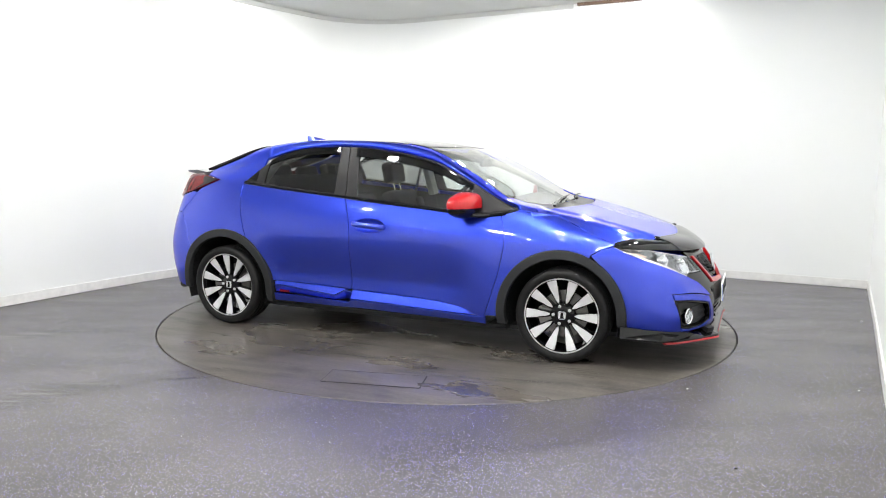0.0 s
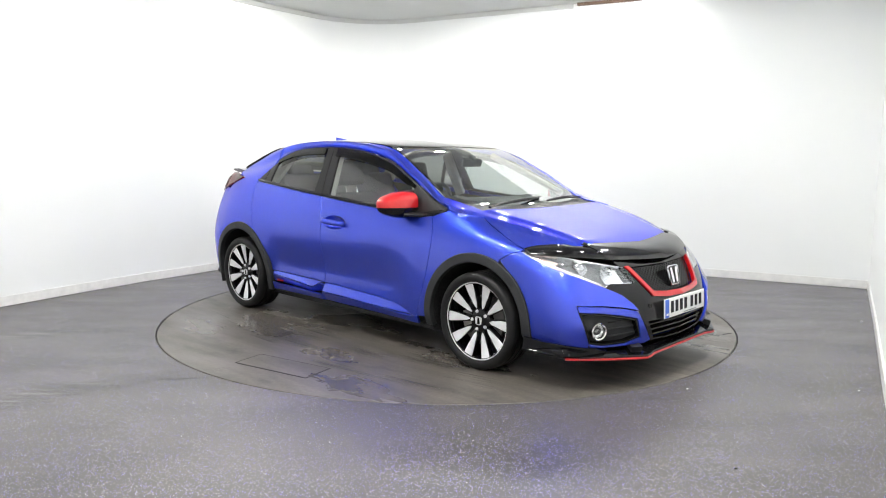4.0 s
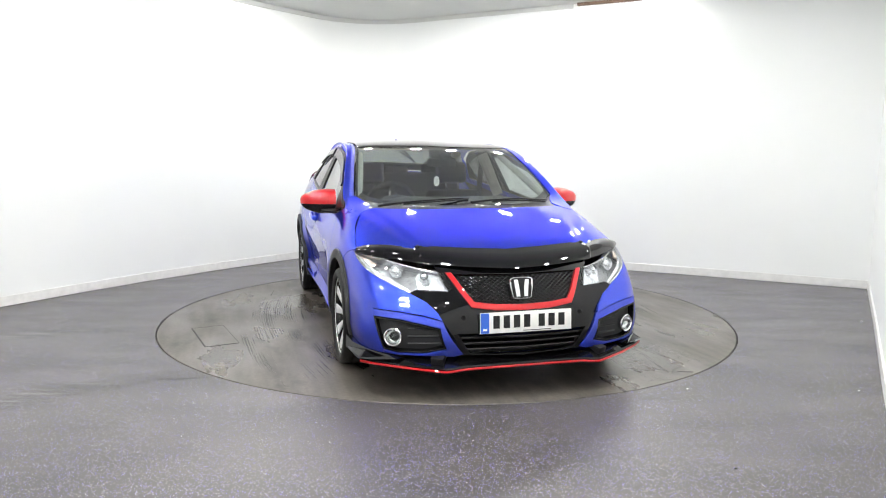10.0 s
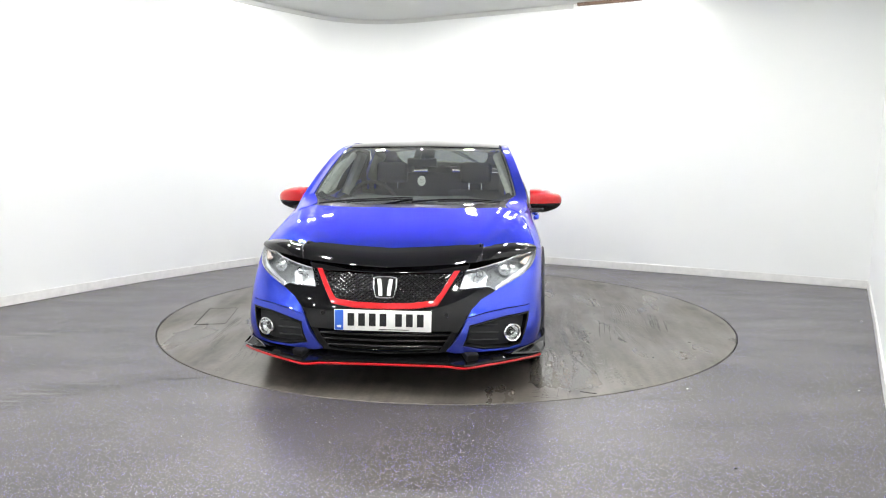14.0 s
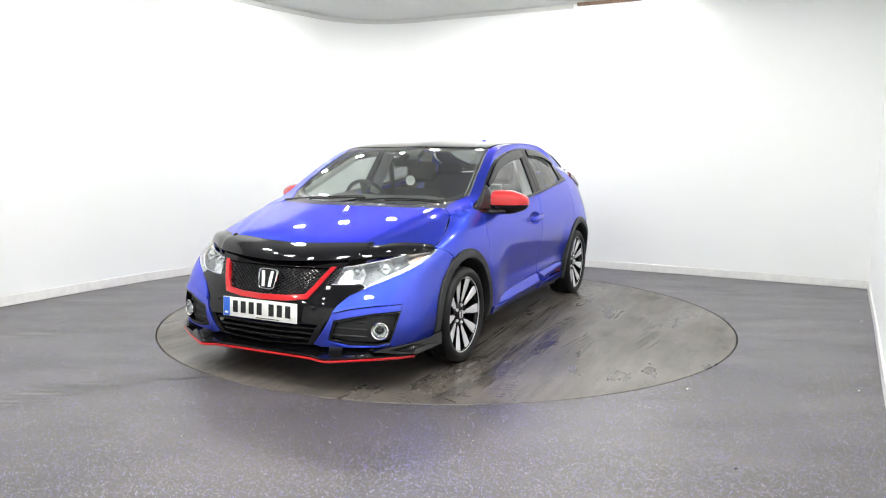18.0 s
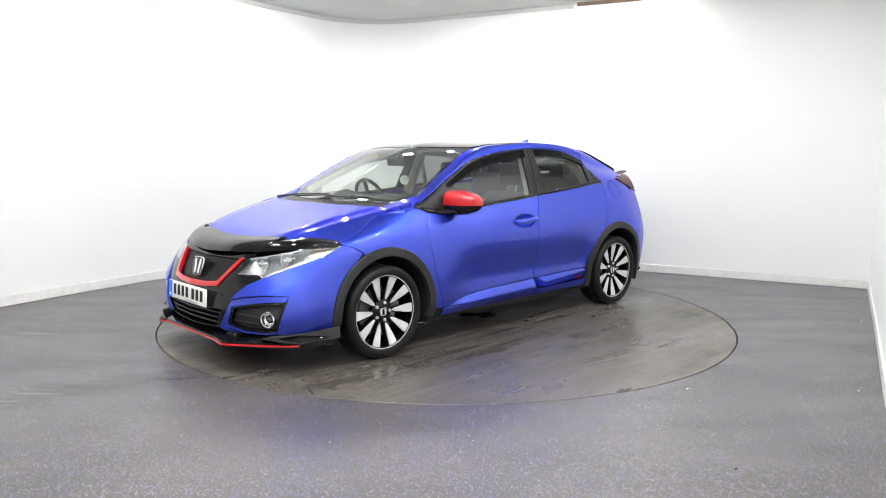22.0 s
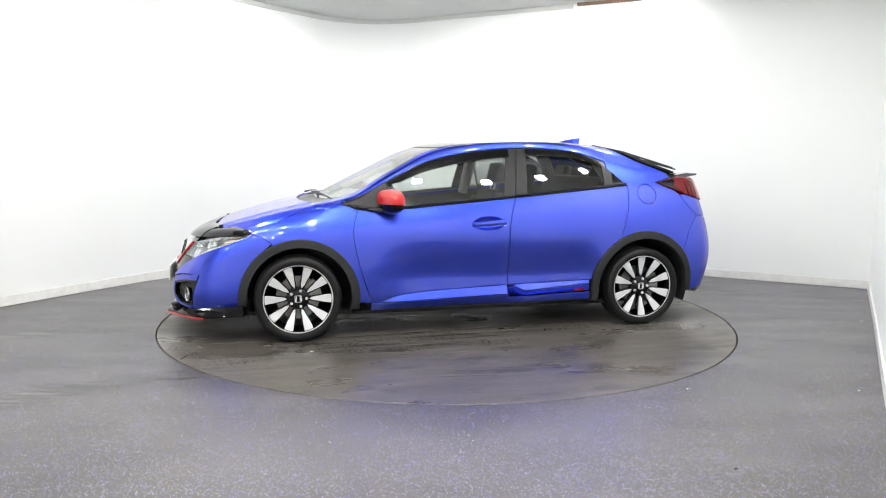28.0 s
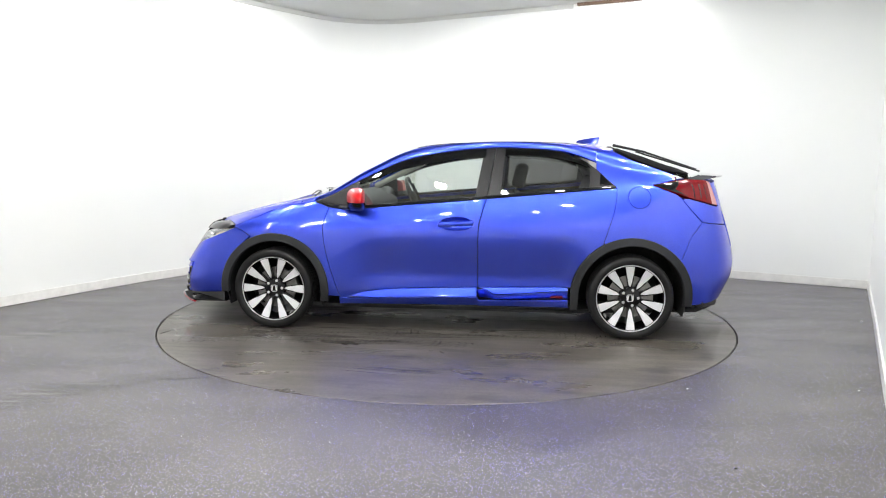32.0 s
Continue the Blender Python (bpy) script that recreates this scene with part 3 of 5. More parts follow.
# rear quarters
QTOP = [(SKIN[i, 6 * VS][0], SKIN[i, 6 * VS][2]) for i in range(RAIL_END, int(12.6 * US)) if SKIN[i, 6 * VS][0] > -1.17] + line((-1.185, 1.318), (-1.312, 1.258), (-1.47, 1.204), (-1.60, 1.158), n=4)
QLOW = SKIN[RAIL_END, 5 * VS]
flap = [(-1.342 + .078 * math.cos(a), 1.003 + .076 * math.sin(a)) for a in np.linspace(0, math.tau, 32, endpoint=False)]
quarter = between(WINTOP, -1.19, QLOW[0])[1:] + QTOP + [(-1.60, 1.128), (-1.432, 1.092), (-1.60, 1.026), (-1.632, 1.0), (-1.70, .915), (-1.774, .834), (-1.69, .73), (-1.625, .57)] \
    + arch(*RA[:2], RA[2], 141, 63, 20) + DOOR_REAR[::-1]
panel("rear_quarter", "side", quarter, M_BLUE, car, sides=(1,), holes=[flap], gap=0.0005, edge=0.0012)
panel("fuel_flap", "side", flap, M_BLUE, car, sides=(1,), gap=0.0026, step=0.02)
panel("rear_quarter", "side", quarter, M_BLUE, car, sides=(-1,), gap=0.0005, edge=0.0012)
# bonnet, cowl, roof
HOOD_REAR = line((1.262, 0), (1.25, .2), (1.215, .45), (1.165, .64), (1.10, .682), n=5)
SEAM_TOP = line((1.10, .686), (1.20, .722), (1.425, .792), (1.605, .813), n=5)
HOOD_NOSE = line((1.605, .808), (1.745, .735), (1.875, .575), (1.915, .48), (1.935, .40), (1.965, .2), (1.975, 0), n=5)


def bonnet_ridge(x, y):
    """The middle of the bonnet stands a little proud between two creases that close in towards the nose."""
    over = (abs(y) - (0.655 - 0.24 * (x - 1.12))) / 0.045
    k = min(1.0, max(0.0, 0.5 - over))
    return 0.010 * k * k * (3 - 2 * k) * min(1.0, max(0.0, (1.92 - x) / 0.14))


panel("bonnet", "top", both(HOOD_REAR + SEAM_TOP[1:] + HOOD_NOSE), M_BLUE, car, step=0.026, bulge=bonnet_ridge)
WS_BASE = line((1.135, 0), (1.125, .2), (1.085, .42), (.985, .61), (.905, .69), n=5)
panel("cowl", "top", both(HOOD_REAR + [(1.02, .715), (.93, .712)] + WS_BASE[::-1]), M_TRIM, car, "black plastic scuttle panel", lift=-0.004, step=0.025)
panel("wing_top", "top", [(1.165, .665), (1.24, .735), (1.195, .752), (1.10, .775), (1.0, .785), (.93, .778), (.895, .730), (.90, .702), (.98, .662), (1.07, .640)], M_BLUE, wings, "blue wing top beside the scuttle", sides=LR, lift=0.003, depth=0.01, gap=0.0, step=0.02)
WS_SIDE = [(q[0], q[1] - .012) for q in [tuple(SKIN[i, 6 * VS]) for i in range(int(6.0 * US), 8 * US + 1)] if q[0] < .91]
WS_TOP = line((.255, .578), (.30, .35), (.335, 0), n=6)
screen = both(WS_BASE + WS_SIDE + WS_TOP[1:])
windscreen = panel("windscreen", "top", screen, M_SCREEN, car, "clear laminated windscreen", lift=-0.003, depth=0.0, gap=0.0)[0]

ROOF_SIDE = [(q[0], q[1] - .014) for q in EDGE if -.93 < q[0] < .23]
panel("roof_panel", "top", both(WS_TOP[::-1] + ROOF_SIDE + line((-.935, .55), (-.95, .3), (-.955, 0), n=4)), M_GLOSS, car, "black glass panoramic roof")
TAIL_TOP = line((-.958, 0), (-.953, .3), (-.938, .55), n=4)
HATCH_EDGE = [(q[0], q[1] - .012) for q in EDGE if -1.18 < q[0] < -.94]
panel("roof_rear", "top", both(TAIL_TOP + HATCH_EDGE + line((-1.18, .535), (-1.19, .3), (-1.195, 0), n=4)), M_BLUE, car)
GLASS_EDGE = line((-1.188, .560), (-1.312, .615), (-1.47, .622), (-1.60, .612), n=4)
rear_out = both(line((-1.198, 0), (-1.193, .3), (-1.185, .535), n=4) + GLASS_EDGE + [(-1.70, .565), (-1.735, .45), (-1.745, 0)])
rear_in = both([(-1.245, 0), (-1.24, .3), (-1.235, .455), (-1.45, .45), (-1.66, .40), (-1.68, 0)])
panel("rear_window", "top", rear_out, M_TINTL, car, "tinted rear window", lift=0.002, depth=0.0)
panel("window_border", "top", rear_out, M_MATT, car, "black border of the rear window", holes=[rear_in], lift=0.010, depth=0.016, step=0.025)
# tail
TG = [(0, 1.13), (.40, 1.118), (.60, 1.10), (.60, .95), (.52, .87), (.50, .64), (0, .62)]
SPLIT = [(0, 1.10), (.48, 1.088), (.43, .99), (0, .985)]
panel("tailgate", "rear", mirrored(TG), M_BLUE, car, step=0.035, holes=[mirrored(SPLIT)])
panel("lower_rear_window", "rear", mirrored(SPLIT), M_TINTL, car, "tinted lower rear window", depth=0.0, gap=-0.004)
BUMP_R = [on_side(-1.774, .834), on_side(-1.88, .82), (-1.96, .55, .80), (-2.0, .50, .64), (-2.05, .30, .62), (-2.07, .0, .62), (-2.0, 0, .29), (-1.97, .45, .29),
          (-1.86, .72, .275), on_side(-1.725, .256), on_side(-1.70, .386), on_side(-1.65, .53), on_side(-1.625, .57), on_side(-1.69, .73)]
panel("rear_bumper", "tail", BUMP_R, M_BLUE, car, sides=LR, step=0.03, gap=0.0003, edge=0.0012)
panel("tailgate_side", "tail", [on_side(-1.635, .994), on_side(-1.702, .915), on_side(-1.776, .836), on_side(-1.88, .822), (-1.97, .56, .81), (-1.955, .56, .95), (-1.90, .625, .940), (-1.84, .70, .957), (-1.781, .732, .974), (-1.68, .752, 1.0)], M_BLUE, car, sides=LR)
part("rear_valance", add_tube(bmesh.new(), [(-1.78, -.80, .26), (-1.90, -.66, .255), (-1.98, -.35, .25), (-2.0, 0, .25), (-1.98, .35, .25), (-1.90, .66, .255), (-1.78, .80, .26)], .028, 8), M_BLACK, car)

# front bumper with an opening for the fog lamp
BEZEL = [(1.955, .775, .436), (2.05, .668, .424), (2.11, .555, .402), (2.146, .47, .383), (2.157, .440, .275), (2.12, .55, .250), (2.05, .68, .248), (2.005, .737, .262), (1.985, .758, .35)]
LIP = [(1.948, .782, .474), (2.05, .674, .464), (2.11, .562, .447), (2.138, .449, .424)]
BUMP = [on_side(1.592, .747), on_side(1.53, .727), on_side(1.468, .688)] + [on_side(x, z) for x, z in arch(*FA[:2], FA[2], 60, -2, 14)[1:]] \
    + [(1.70, .85, .262), (1.846, .83, .252), (1.95, .775, .240), (2.0, .735, .240), (2.005, .737, .262), (1.985, .758, .35), (1.955, .775, .436)] + LIP \
    + [(2.117, .476, .466), (2.081, .527, .515), (2.029, .604, .556), (1.925, .711, .613), (1.786, .792, .667), (1.69, .82, .704)]
LEG = LIP + [(2.160, .40, .33), (2.173, .35, .245), (2.163, .402, .232), (2.12, .55, .235), (2.04, .69, .236), (2.003, .733, .242)] + BEZEL[7:2:-1] + BEZEL[2::-1]
lip_line = sorted(flat("diag", q) for q in LIP)


def bumper_lip(a, b):
    """The bumper swells out to a lip over the fog-lamp recess."""
    over = b - float(np.interp(a, [q[0] for q in lip_line], [q[1] for q in lip_line]))
    return 0.020 * math.exp(-abs(over) / 0.05) * min(1.0, max(0.0, (-0.83 - a) / 0.10))


bumpers = panel("front_bumper", "diag", BUMP, M_BLUE, car, sides=LR, step=0.018, bulge=bumper_lip, gap=0.001, edge=0.0015)
panel("bumper_leg", "diag", LEG, M_BLUE, bumpers, "blue surround of the fog-lamp recess", sides=LR, lift=0.008, step=0.018, depth=0.02)
# gloss-black face round the grille and the lower intake
GRILLE = [(0, .496), (.15, .498), (.268, .508), (.30, .54), (.372, .648), (.33, .650), (0, .646)]
INTAKE = [(0, .352), (.362, .354), (.33, .30), (.296, .25), (.17, .238), (0, .238)]
FACE = [(0, .722), (.30, .716), (.43, .706), (.455, .690), (.430, .655), (.398, .569), (.53, .573), (.565, .577), (.600, .556), (.527, .513), (.476, .464), (.437, .409), (.388, .33), (.352, .236), (0, .222)]
face = panel("front_face", "front", mirrored(FACE), M_GLOSS, car, "gloss black surround of the grille", holes=[mirrored(GRILLE), mirrored(INTAKE)], step=0.025)[0]
VOUT = [(0, .470), (.16, .472), (.287, .488), (.326, .545), (.396, .658)]
VIN = [(0, .500), (.15, .502), (.266, .514), (.298, .552), (.366, .658)]
panel("grille_trim", "front", [(-y, z) for y, z in VOUT[::-1]] + VOUT[1:] + VIN[::-1] + [(-y, z) for y, z in VIN[1:]], M_RED, car, "bright red V-shaped grille trim", lift=0.010, depth=0.02, step=0.02, gap=0.0)

# ---------------------------------------------------------------- glazing
PANE_F = between(BELT, .655, -.19)
PANE_F = [(x, z + .022) for x, z in PANE_F] + [(-.245, 1.318)] + [(x, z - .022) for x, z in between(WINTOP, -.25, .655)]
PANE_R = [(x, z + .022) for x, z in between(BELT, -.375, -.995)] + [(-1.005, 1.20)] + [(x, z - .022) for x, z in between(WINTOP, -1.0, -.405)]
BTOP = (-.333, 1.34)
frames_f = panel("window_frame", "side", between(WINTOP, BTOP[0], .985) + between(BELT, .985, -.277), M_TRIM, front_doors, "satin black window frame",
                 holes=[PANE_F], sides=LR, lift=0.003, gap=0.002, step=0.022)
frames_r = panel("window_frame", "side", between(WINTOP, -1.185, BTOP[0]) + between(BELT, -.277, -1.185), M_TRIM, rear_doors, "satin black window frame",
                 holes=[PANE_R], sides=LR, lift=0.003, gap=0.002, step=0.022)
panel("window_pane", "side", PANE_F, M_GLASS, front_doors, "clear side window", sides=LR, lift=-0.006, depth=0.0, gap=-0.008)
panel("window_pane", "side", PANE_R, M_TINT, rear_doors, "dark tinted rear side window", sides=LR, lift=-0.006, depth=0.0, gap=-0.008)
QUARTER = [(-1.065, 1.085), (-1.075, 1.17), (-1.155, 1.09)]
panel("quarter_light", "side", QUARTER, M_GLOSS, rear_doors, "gloss black rear handle panel", sides=LR, lift=0.006, depth=0.004, gap=0.001, step=0.02)
VISOR_F = [(x, z - .012) for x, z in between(WINTOP, -.262, .665)] + [(.66, 1.065), (.60, 1.090)] + [(x, z - .072 + .02 * max(0, (x - .3) / .3)) for x, z in between(WINTOP, .58, -.262)]
panel("window_visor", "side", VISOR_F, M_SMOKE, front_doors, "smoked acrylic wind deflector", sides=LR, lift=0.020, depth=0.012, gap=0.0, step=0.022)
VISOR_R = [(x, z - .012) for x, z in between(WINTOP, -.985, -.400)] + [(x, z - .062 + .02 * max(0, (-.8 - x) / .2)) for x, z in between(WINTOP, -.400, -.985)]
panel("window_visor", "side", VISOR_R, M_SMOKE, rear_doors, "smoked acrylic wind deflector", sides=LR, lift=0.020, depth=0.012, gap=0.0, step=0.022)
strip = [(x, z + .004) for x, z in between(BELT, .93, -1.18)] + [(x, z + .016) for x, z in between(BELT, -1.18, .93)]
panel("belt_moulding", "side", strip, M_GLOSS, car, "black belt-line moulding", sides=LR, lift=0.008, depth=0.006, gap=0.0, step=0.02)
# black ceramic border of the windscreen
rim_in = both([(x - .045 if k == 0 else x - .04, y * .955) for k, (x, y) in enumerate(WS_BASE)] + [(x - .006, y - .016) for x, y in WS_SIDE if x > .29] + [(.235 + .038, .55), (.275 + .042, .33), (.315 + .032, 0)])
panel("windscreen_border", "top", screen, M_GLOSS, windscreen, "black ceramic border", holes=[rim_in], lift=-0.0055, depth=0.0, gap=0.0, step=0.03)

# ---------------------------------------------------------------- wheel-arch cladding and liners
for cx, cz, r in (FA, RA):
    front = cx > 0
    outer = arch(cx, cz, r, -4 if front else -8, 188, 40)
    inner = arch(cx, cz, r - .058, 186, -4, 40)
    foot = [(cx - r + .005, .215), (cx - r + .07, .215)] if front else [(cx - r - .01, .25), (cx - r + .06, .25)]
    head = [(cx + r - .05, .262), (cx + r, .262)] if front else [(cx + r - .05, .20), (cx + r + .006, .20)]
    panel("arch_cladding", "side", outer + foot + inner + head, M_BLACK, car, "black plastic wheel-arch cladding", sides=LR, lift=0.012, depth=0.03, gap=0.0, step=0.02, edge=0.006)
    for sg in LR:
        bm = bmesh.new()
        rows = []
        for y in (.862, .60, .42):
            rows.append([bm.verts.new((cx + (r - .045) * math.cos(radians(a)), sg * y, cz + (r - .045) * math.sin(radians(a)))) for a in np.linspace(-20, 200, 30)])
        for a, b in zip(rows, rows[1:]):
            for i in range(len(a) - 1):
                bm.faces.new((a[i], a[i + 1], b[i + 1], b[i]))
        bm.faces.new(rows[-1])
        part("arch_liner", bm, M_SHELL, car)


# ---------------------------------------------------------------- wheels
def tyre_mesh():
    bm = bmesh.new()
    prof = [(.237, .088), (.241, .104), (.256, .112), (.274, .111), (.287, .104), (.295, .092), (.2975, .080)]
    tread = [(.298, .075), (.298, .052), (.290, .050), (.290, .042), (.298, .040), (.298, .006), (.290, .004), (.290, -.004), (.298, -.006), (.298, -.040), (.290, -.042), (.290, -.050), (.298, -.052), (.298, -.075)]
    add_lathe(bm, prof + tread + [(r, -h) for r, h in prof[::-1]] + [(.232, -.07), (.232, .07)], 72)
    return bm


def spoke_outline(r0, r1, w0, w1):
    """A blade-shaped spoke face along x: pointed at the hub, broad at the rim."""
    top = curve_points([(r0, 0), (r0 + .022, w0 * .62), (r0 + .06, w0), ((r0 + r1) / 2 + .015, (w0 + w1) / 2 * .98), (r1, w1)], 4)
    low = [(x, -y) for x, y in top[::-1]]
    return top + low[:-1]


def shared(name, source, m, parent, label=""):
    ob = new(name, source)
    ob.matrix_basis = m
    ob.parent = parent
    return tagged(ob, label)


def mesh_of(bm, name, material):
    me = bpy.data.meshes.new(name)
    bmesh.ops.recalc_face_normals(bm, faces=bm.faces)
    for f in bm.faces:
        f.smooth = True
    bm.to_mesh(me)
    bm.free()
    me.set_sharp_from_angle(angle=radians(38))
    me.materials.append(material)
    return me


TYRE_ME = mesh_of(tyre_mesh(), "wheel", M_RUBBER)
b = bmesh.new()
add_lathe(b, [(.231, .083), (.229, .090), (.222, .092), (.218, .086), (.214, .05), (.206, -.06), (.226, -.085), (.231, -.08)], 72)
RIM_ME = mesh_of(b, "rim", M_GLOSS)
b = bmesh.new()
add_lathe(b, [(.2305, .0905), (.2285, .0945), (.2240, .0945), (.2230, .0905)], 72)
LIP_ME = mesh_of(b, "rim_lip", M_ALLOY)
b = bmesh.new()
pts = spoke_outline(.074, .2215, .0155, .0275)
low, top, dish = [], [], lambda r: .062 + .026 * max(0, (r - .06) / .16)
for x, y in pts:
    top.append(b.verts.new((x, y, dish(x))))
for x, y in pts:
    low.append(b.verts.new((x, y * 1.12, dish(x) - .006)))
b.faces.new(top)
for i in range(len(pts)):
    j = (i + 1) % len(pts)
    b.faces.new((low[i], low[j], top[j], top[i]))
bmesh.ops.triangulate(b, faces=[f for f in b.faces if len(f.verts) > 4])
SPOKE_ME = mesh_of(b, "spoke", M_ALLOY)
b = bmesh.new()
pts = spoke_outline(.050, .222, .021, .0340)
top = [b.verts.new((x, y, dish(x) - .0065)) for x, y in pts]
low = [b.verts.new((x, y * .9, dish(x) - .045)) for x, y in pts]
b.faces.new(top)
b.faces.new(low[::-1])
for i in range(len(pts)):
    j = (i + 1) % len(pts)
    b.faces.new((low[i], low[j], top[j], top[i]))
bmesh.ops.triangulate(b, faces=[f for f in b.faces if len(f.verts) > 4])
ARM_ME = mesh_of(b, "spoke_arm", M_GLOSS)
b = bmesh.new()
add_lathe(b, [(.001, .064), (.03, .064), (.060, .061), (.076, .052), (.080, .02), (.001, .02)], 40)
HUB_ME = mesh_of(b, "hub", M_GLOSS)
b = bmesh.new()
add_lathe(b, [(.001, .069), (.026, .068), (.029, .064), (.001, .06)], 32)
CAP_ME = mesh_of(b, "centre_cap", M_GLOSS)
b = bmesh.new()
add_lathe(b, [(.001, .072), (.0075, .072), (.0105, .068), (.0105, .05), (.001, .05)], 6)
NUT_ME = mesh_of(b, "wheel_nut", M_ALLOY)
b = bmesh.new()
add_lathe(b, [(.07, .012), (.150, .012), (.150, -.010), (.07, -.010)], 48)
BRAKE_ME = mesh_of(b, "brake_disc", M_STEEL)
b = bmesh.new()
add_prism(b, [(.092 * math.cos(a), .092 * math.sin(a)) for a in np.linspace(-.55, .55, 9)] + [(.165 * math.cos(a), .165 * math.sin(a)) for a in np.linspace(.55, -.55, 9)], -.03, .028)
CALIPER_ME = mesh_of(b, "caliper", M_STEEL)
b = bmesh.new()
for sx in (-1, 1):
    add_prism(b, [(sx * .0155, -.013), (sx * .0085, -.013), (sx * .006, .013), (sx * .012, .013)][::sx], .0688, .0712)
ring = [(.017, .012), (.012, .0165), (-.012, .0165), (-.017, .012), (-.015, -.014), (-.010, -.0175), (.010, -.0175), (.015, -.014)]
add_tube(b, [(x, y, .070) for x, y in ring + ring[:1]], .0016, 6)
EMBLEM_ME = mesh_of(b, "emblem", M_ALLOY)


WIDE = Matrix.Diagonal((1.035, 1.035, 1, 1))


def wheel(x, sg):
    """One wheel, axle along y, its face outward."""
    hub = shared("wheel", TYRE_ME, pose(x, sg * TRACK, TYRE, -90 * sg), car, "low-profile tyre on a ten-spoke black and machined alloy wheel")
    shared("rim", RIM_ME, WIDE, hub, "gloss black rim")
    shared("rim_lip", LIP_ME, WIDE, hub)
    shared("hub", HUB_ME, Matrix(), hub)
    shared("centre_cap", CAP_ME, Matrix(), hub)
    shared("emblem", EMBLEM_ME, pose(0, 0, 0, 0, 0, 0 if sg < 0 else 180) @ Matrix.Diagonal((1.4, 1.35, 1.02, 1)), hub)
    shared("brake_disc", BRAKE_ME, Matrix(), hub, "dull steel brake disc")
    shared("caliper", CALIPER_ME, pose(0, 0, 0, 0, 0, 200), hub)
    turn = 0 if x > 0 else 20
    for k in range(10):
        shared("spoke", SPOKE_ME, pose(0, 0, 0, 0, 0, 36 * k + turn) @ WIDE, hub, "machined bright spoke face")
        shared("spoke_arm", ARM_ME, pose(0, 0, 0, 0, 0, 36 * k + turn) @ WIDE, hub)
    for k in range(5):
        shared("wheel_nut", NUT_ME, pose(0, 0, 0, 0, 0, 72 * k + 36) @ pose(.057, 0, 0), hub)


for wx in (WHEELBASE, -WHEELBASE):
    for sg in LR:
        wheel(wx, sg)
# floor pan
part("underbody", add_prism(bmesh.new(), [(2.02, .50), (1.86, .66), (.86, .80), (-.86, .80), (-1.80, .62), (-1.95, .4), (-1.95, -.4), (-1.80, -.62), (-.86, -.80), (.86, -.80), (1.86, -.66), (2.02, -.50)], .165, .19), M_SHELL, car)
part("exhaust", add_tube(bmesh.new(), [(-.6, -.1, .19), (-1.5, -.1, .2), (-1.85, -.45, .23), (-1.97, -.45, .23)], .035, 12), M_STEEL, car)


# ---------------------------------------------------------------- door mirrors and handles
def mirror_shell(z_from, z_to, grow=1.0):
    """A rounded housing, tapered towards its outer end, cut between two heights."""
    bm = bmesh.new()
    rows, n = [], 28
    for s in list(np.linspace(0, .8, 9)) + [.86, .91, .95, .975, .99]:
        ring = []
        w = max(.02, 1 - s ** 5) ** .5 * (.90 + .10 * math.sin(math.pi * min(1, s * 1.4)))
        y = .812 + .232 * s
        for k in range(n):
            a = math.tau * k / n
            cx, cz = math.cos(a), math.sin(a)
            ex = math.copysign(abs(cx) ** .75, cx) * (.098 * w * (1 - .25 * s) if cx > 0 else .050 * w)
            ez = math.copysign(abs(cz) ** .7, cz) * (.083 * w * (1 - .16 * s) if cz > 0 else .094 * w * (1 - .12 * s))
            ring.append(bm.verts.new((.655 - .05 * s + ex * grow, y, .976 - .004 * s + ez * grow)))
        rows.append(ring)
    for a, b in zip(rows, rows[1:]):
        for i in range(n):
            bm.faces.new((a[i], a[(i + 1) % n], b[(i + 1) % n], b[i]))
    bm.faces.new(rows[0][::-1])
    bm.faces.new(rows[-1])
    for z, keep in ((z_from, 1), (z_to, -1)):
        geom = list(bm.verts) + list(bm.edges) + list(bm.faces)
        got = bmesh.ops.bisect_plane(bm, geom=geom, plane_co=(0, 0, z), plane_no=(0, 0, keep), clear_inner=True)
        edges = [e for e in got["geom_cut"] if isinstance(e, bmesh.types.BMEdge)]
        if edges:
            bmesh.ops.holes_fill(bm, edges=edges)
    return bm


def flipped(bm, sg):
    if sg < 0:
        bmesh.ops.transform(bm, matrix=Matrix.Diagonal((1, -1, 1, 1)), verts=bm.verts)
    return bm


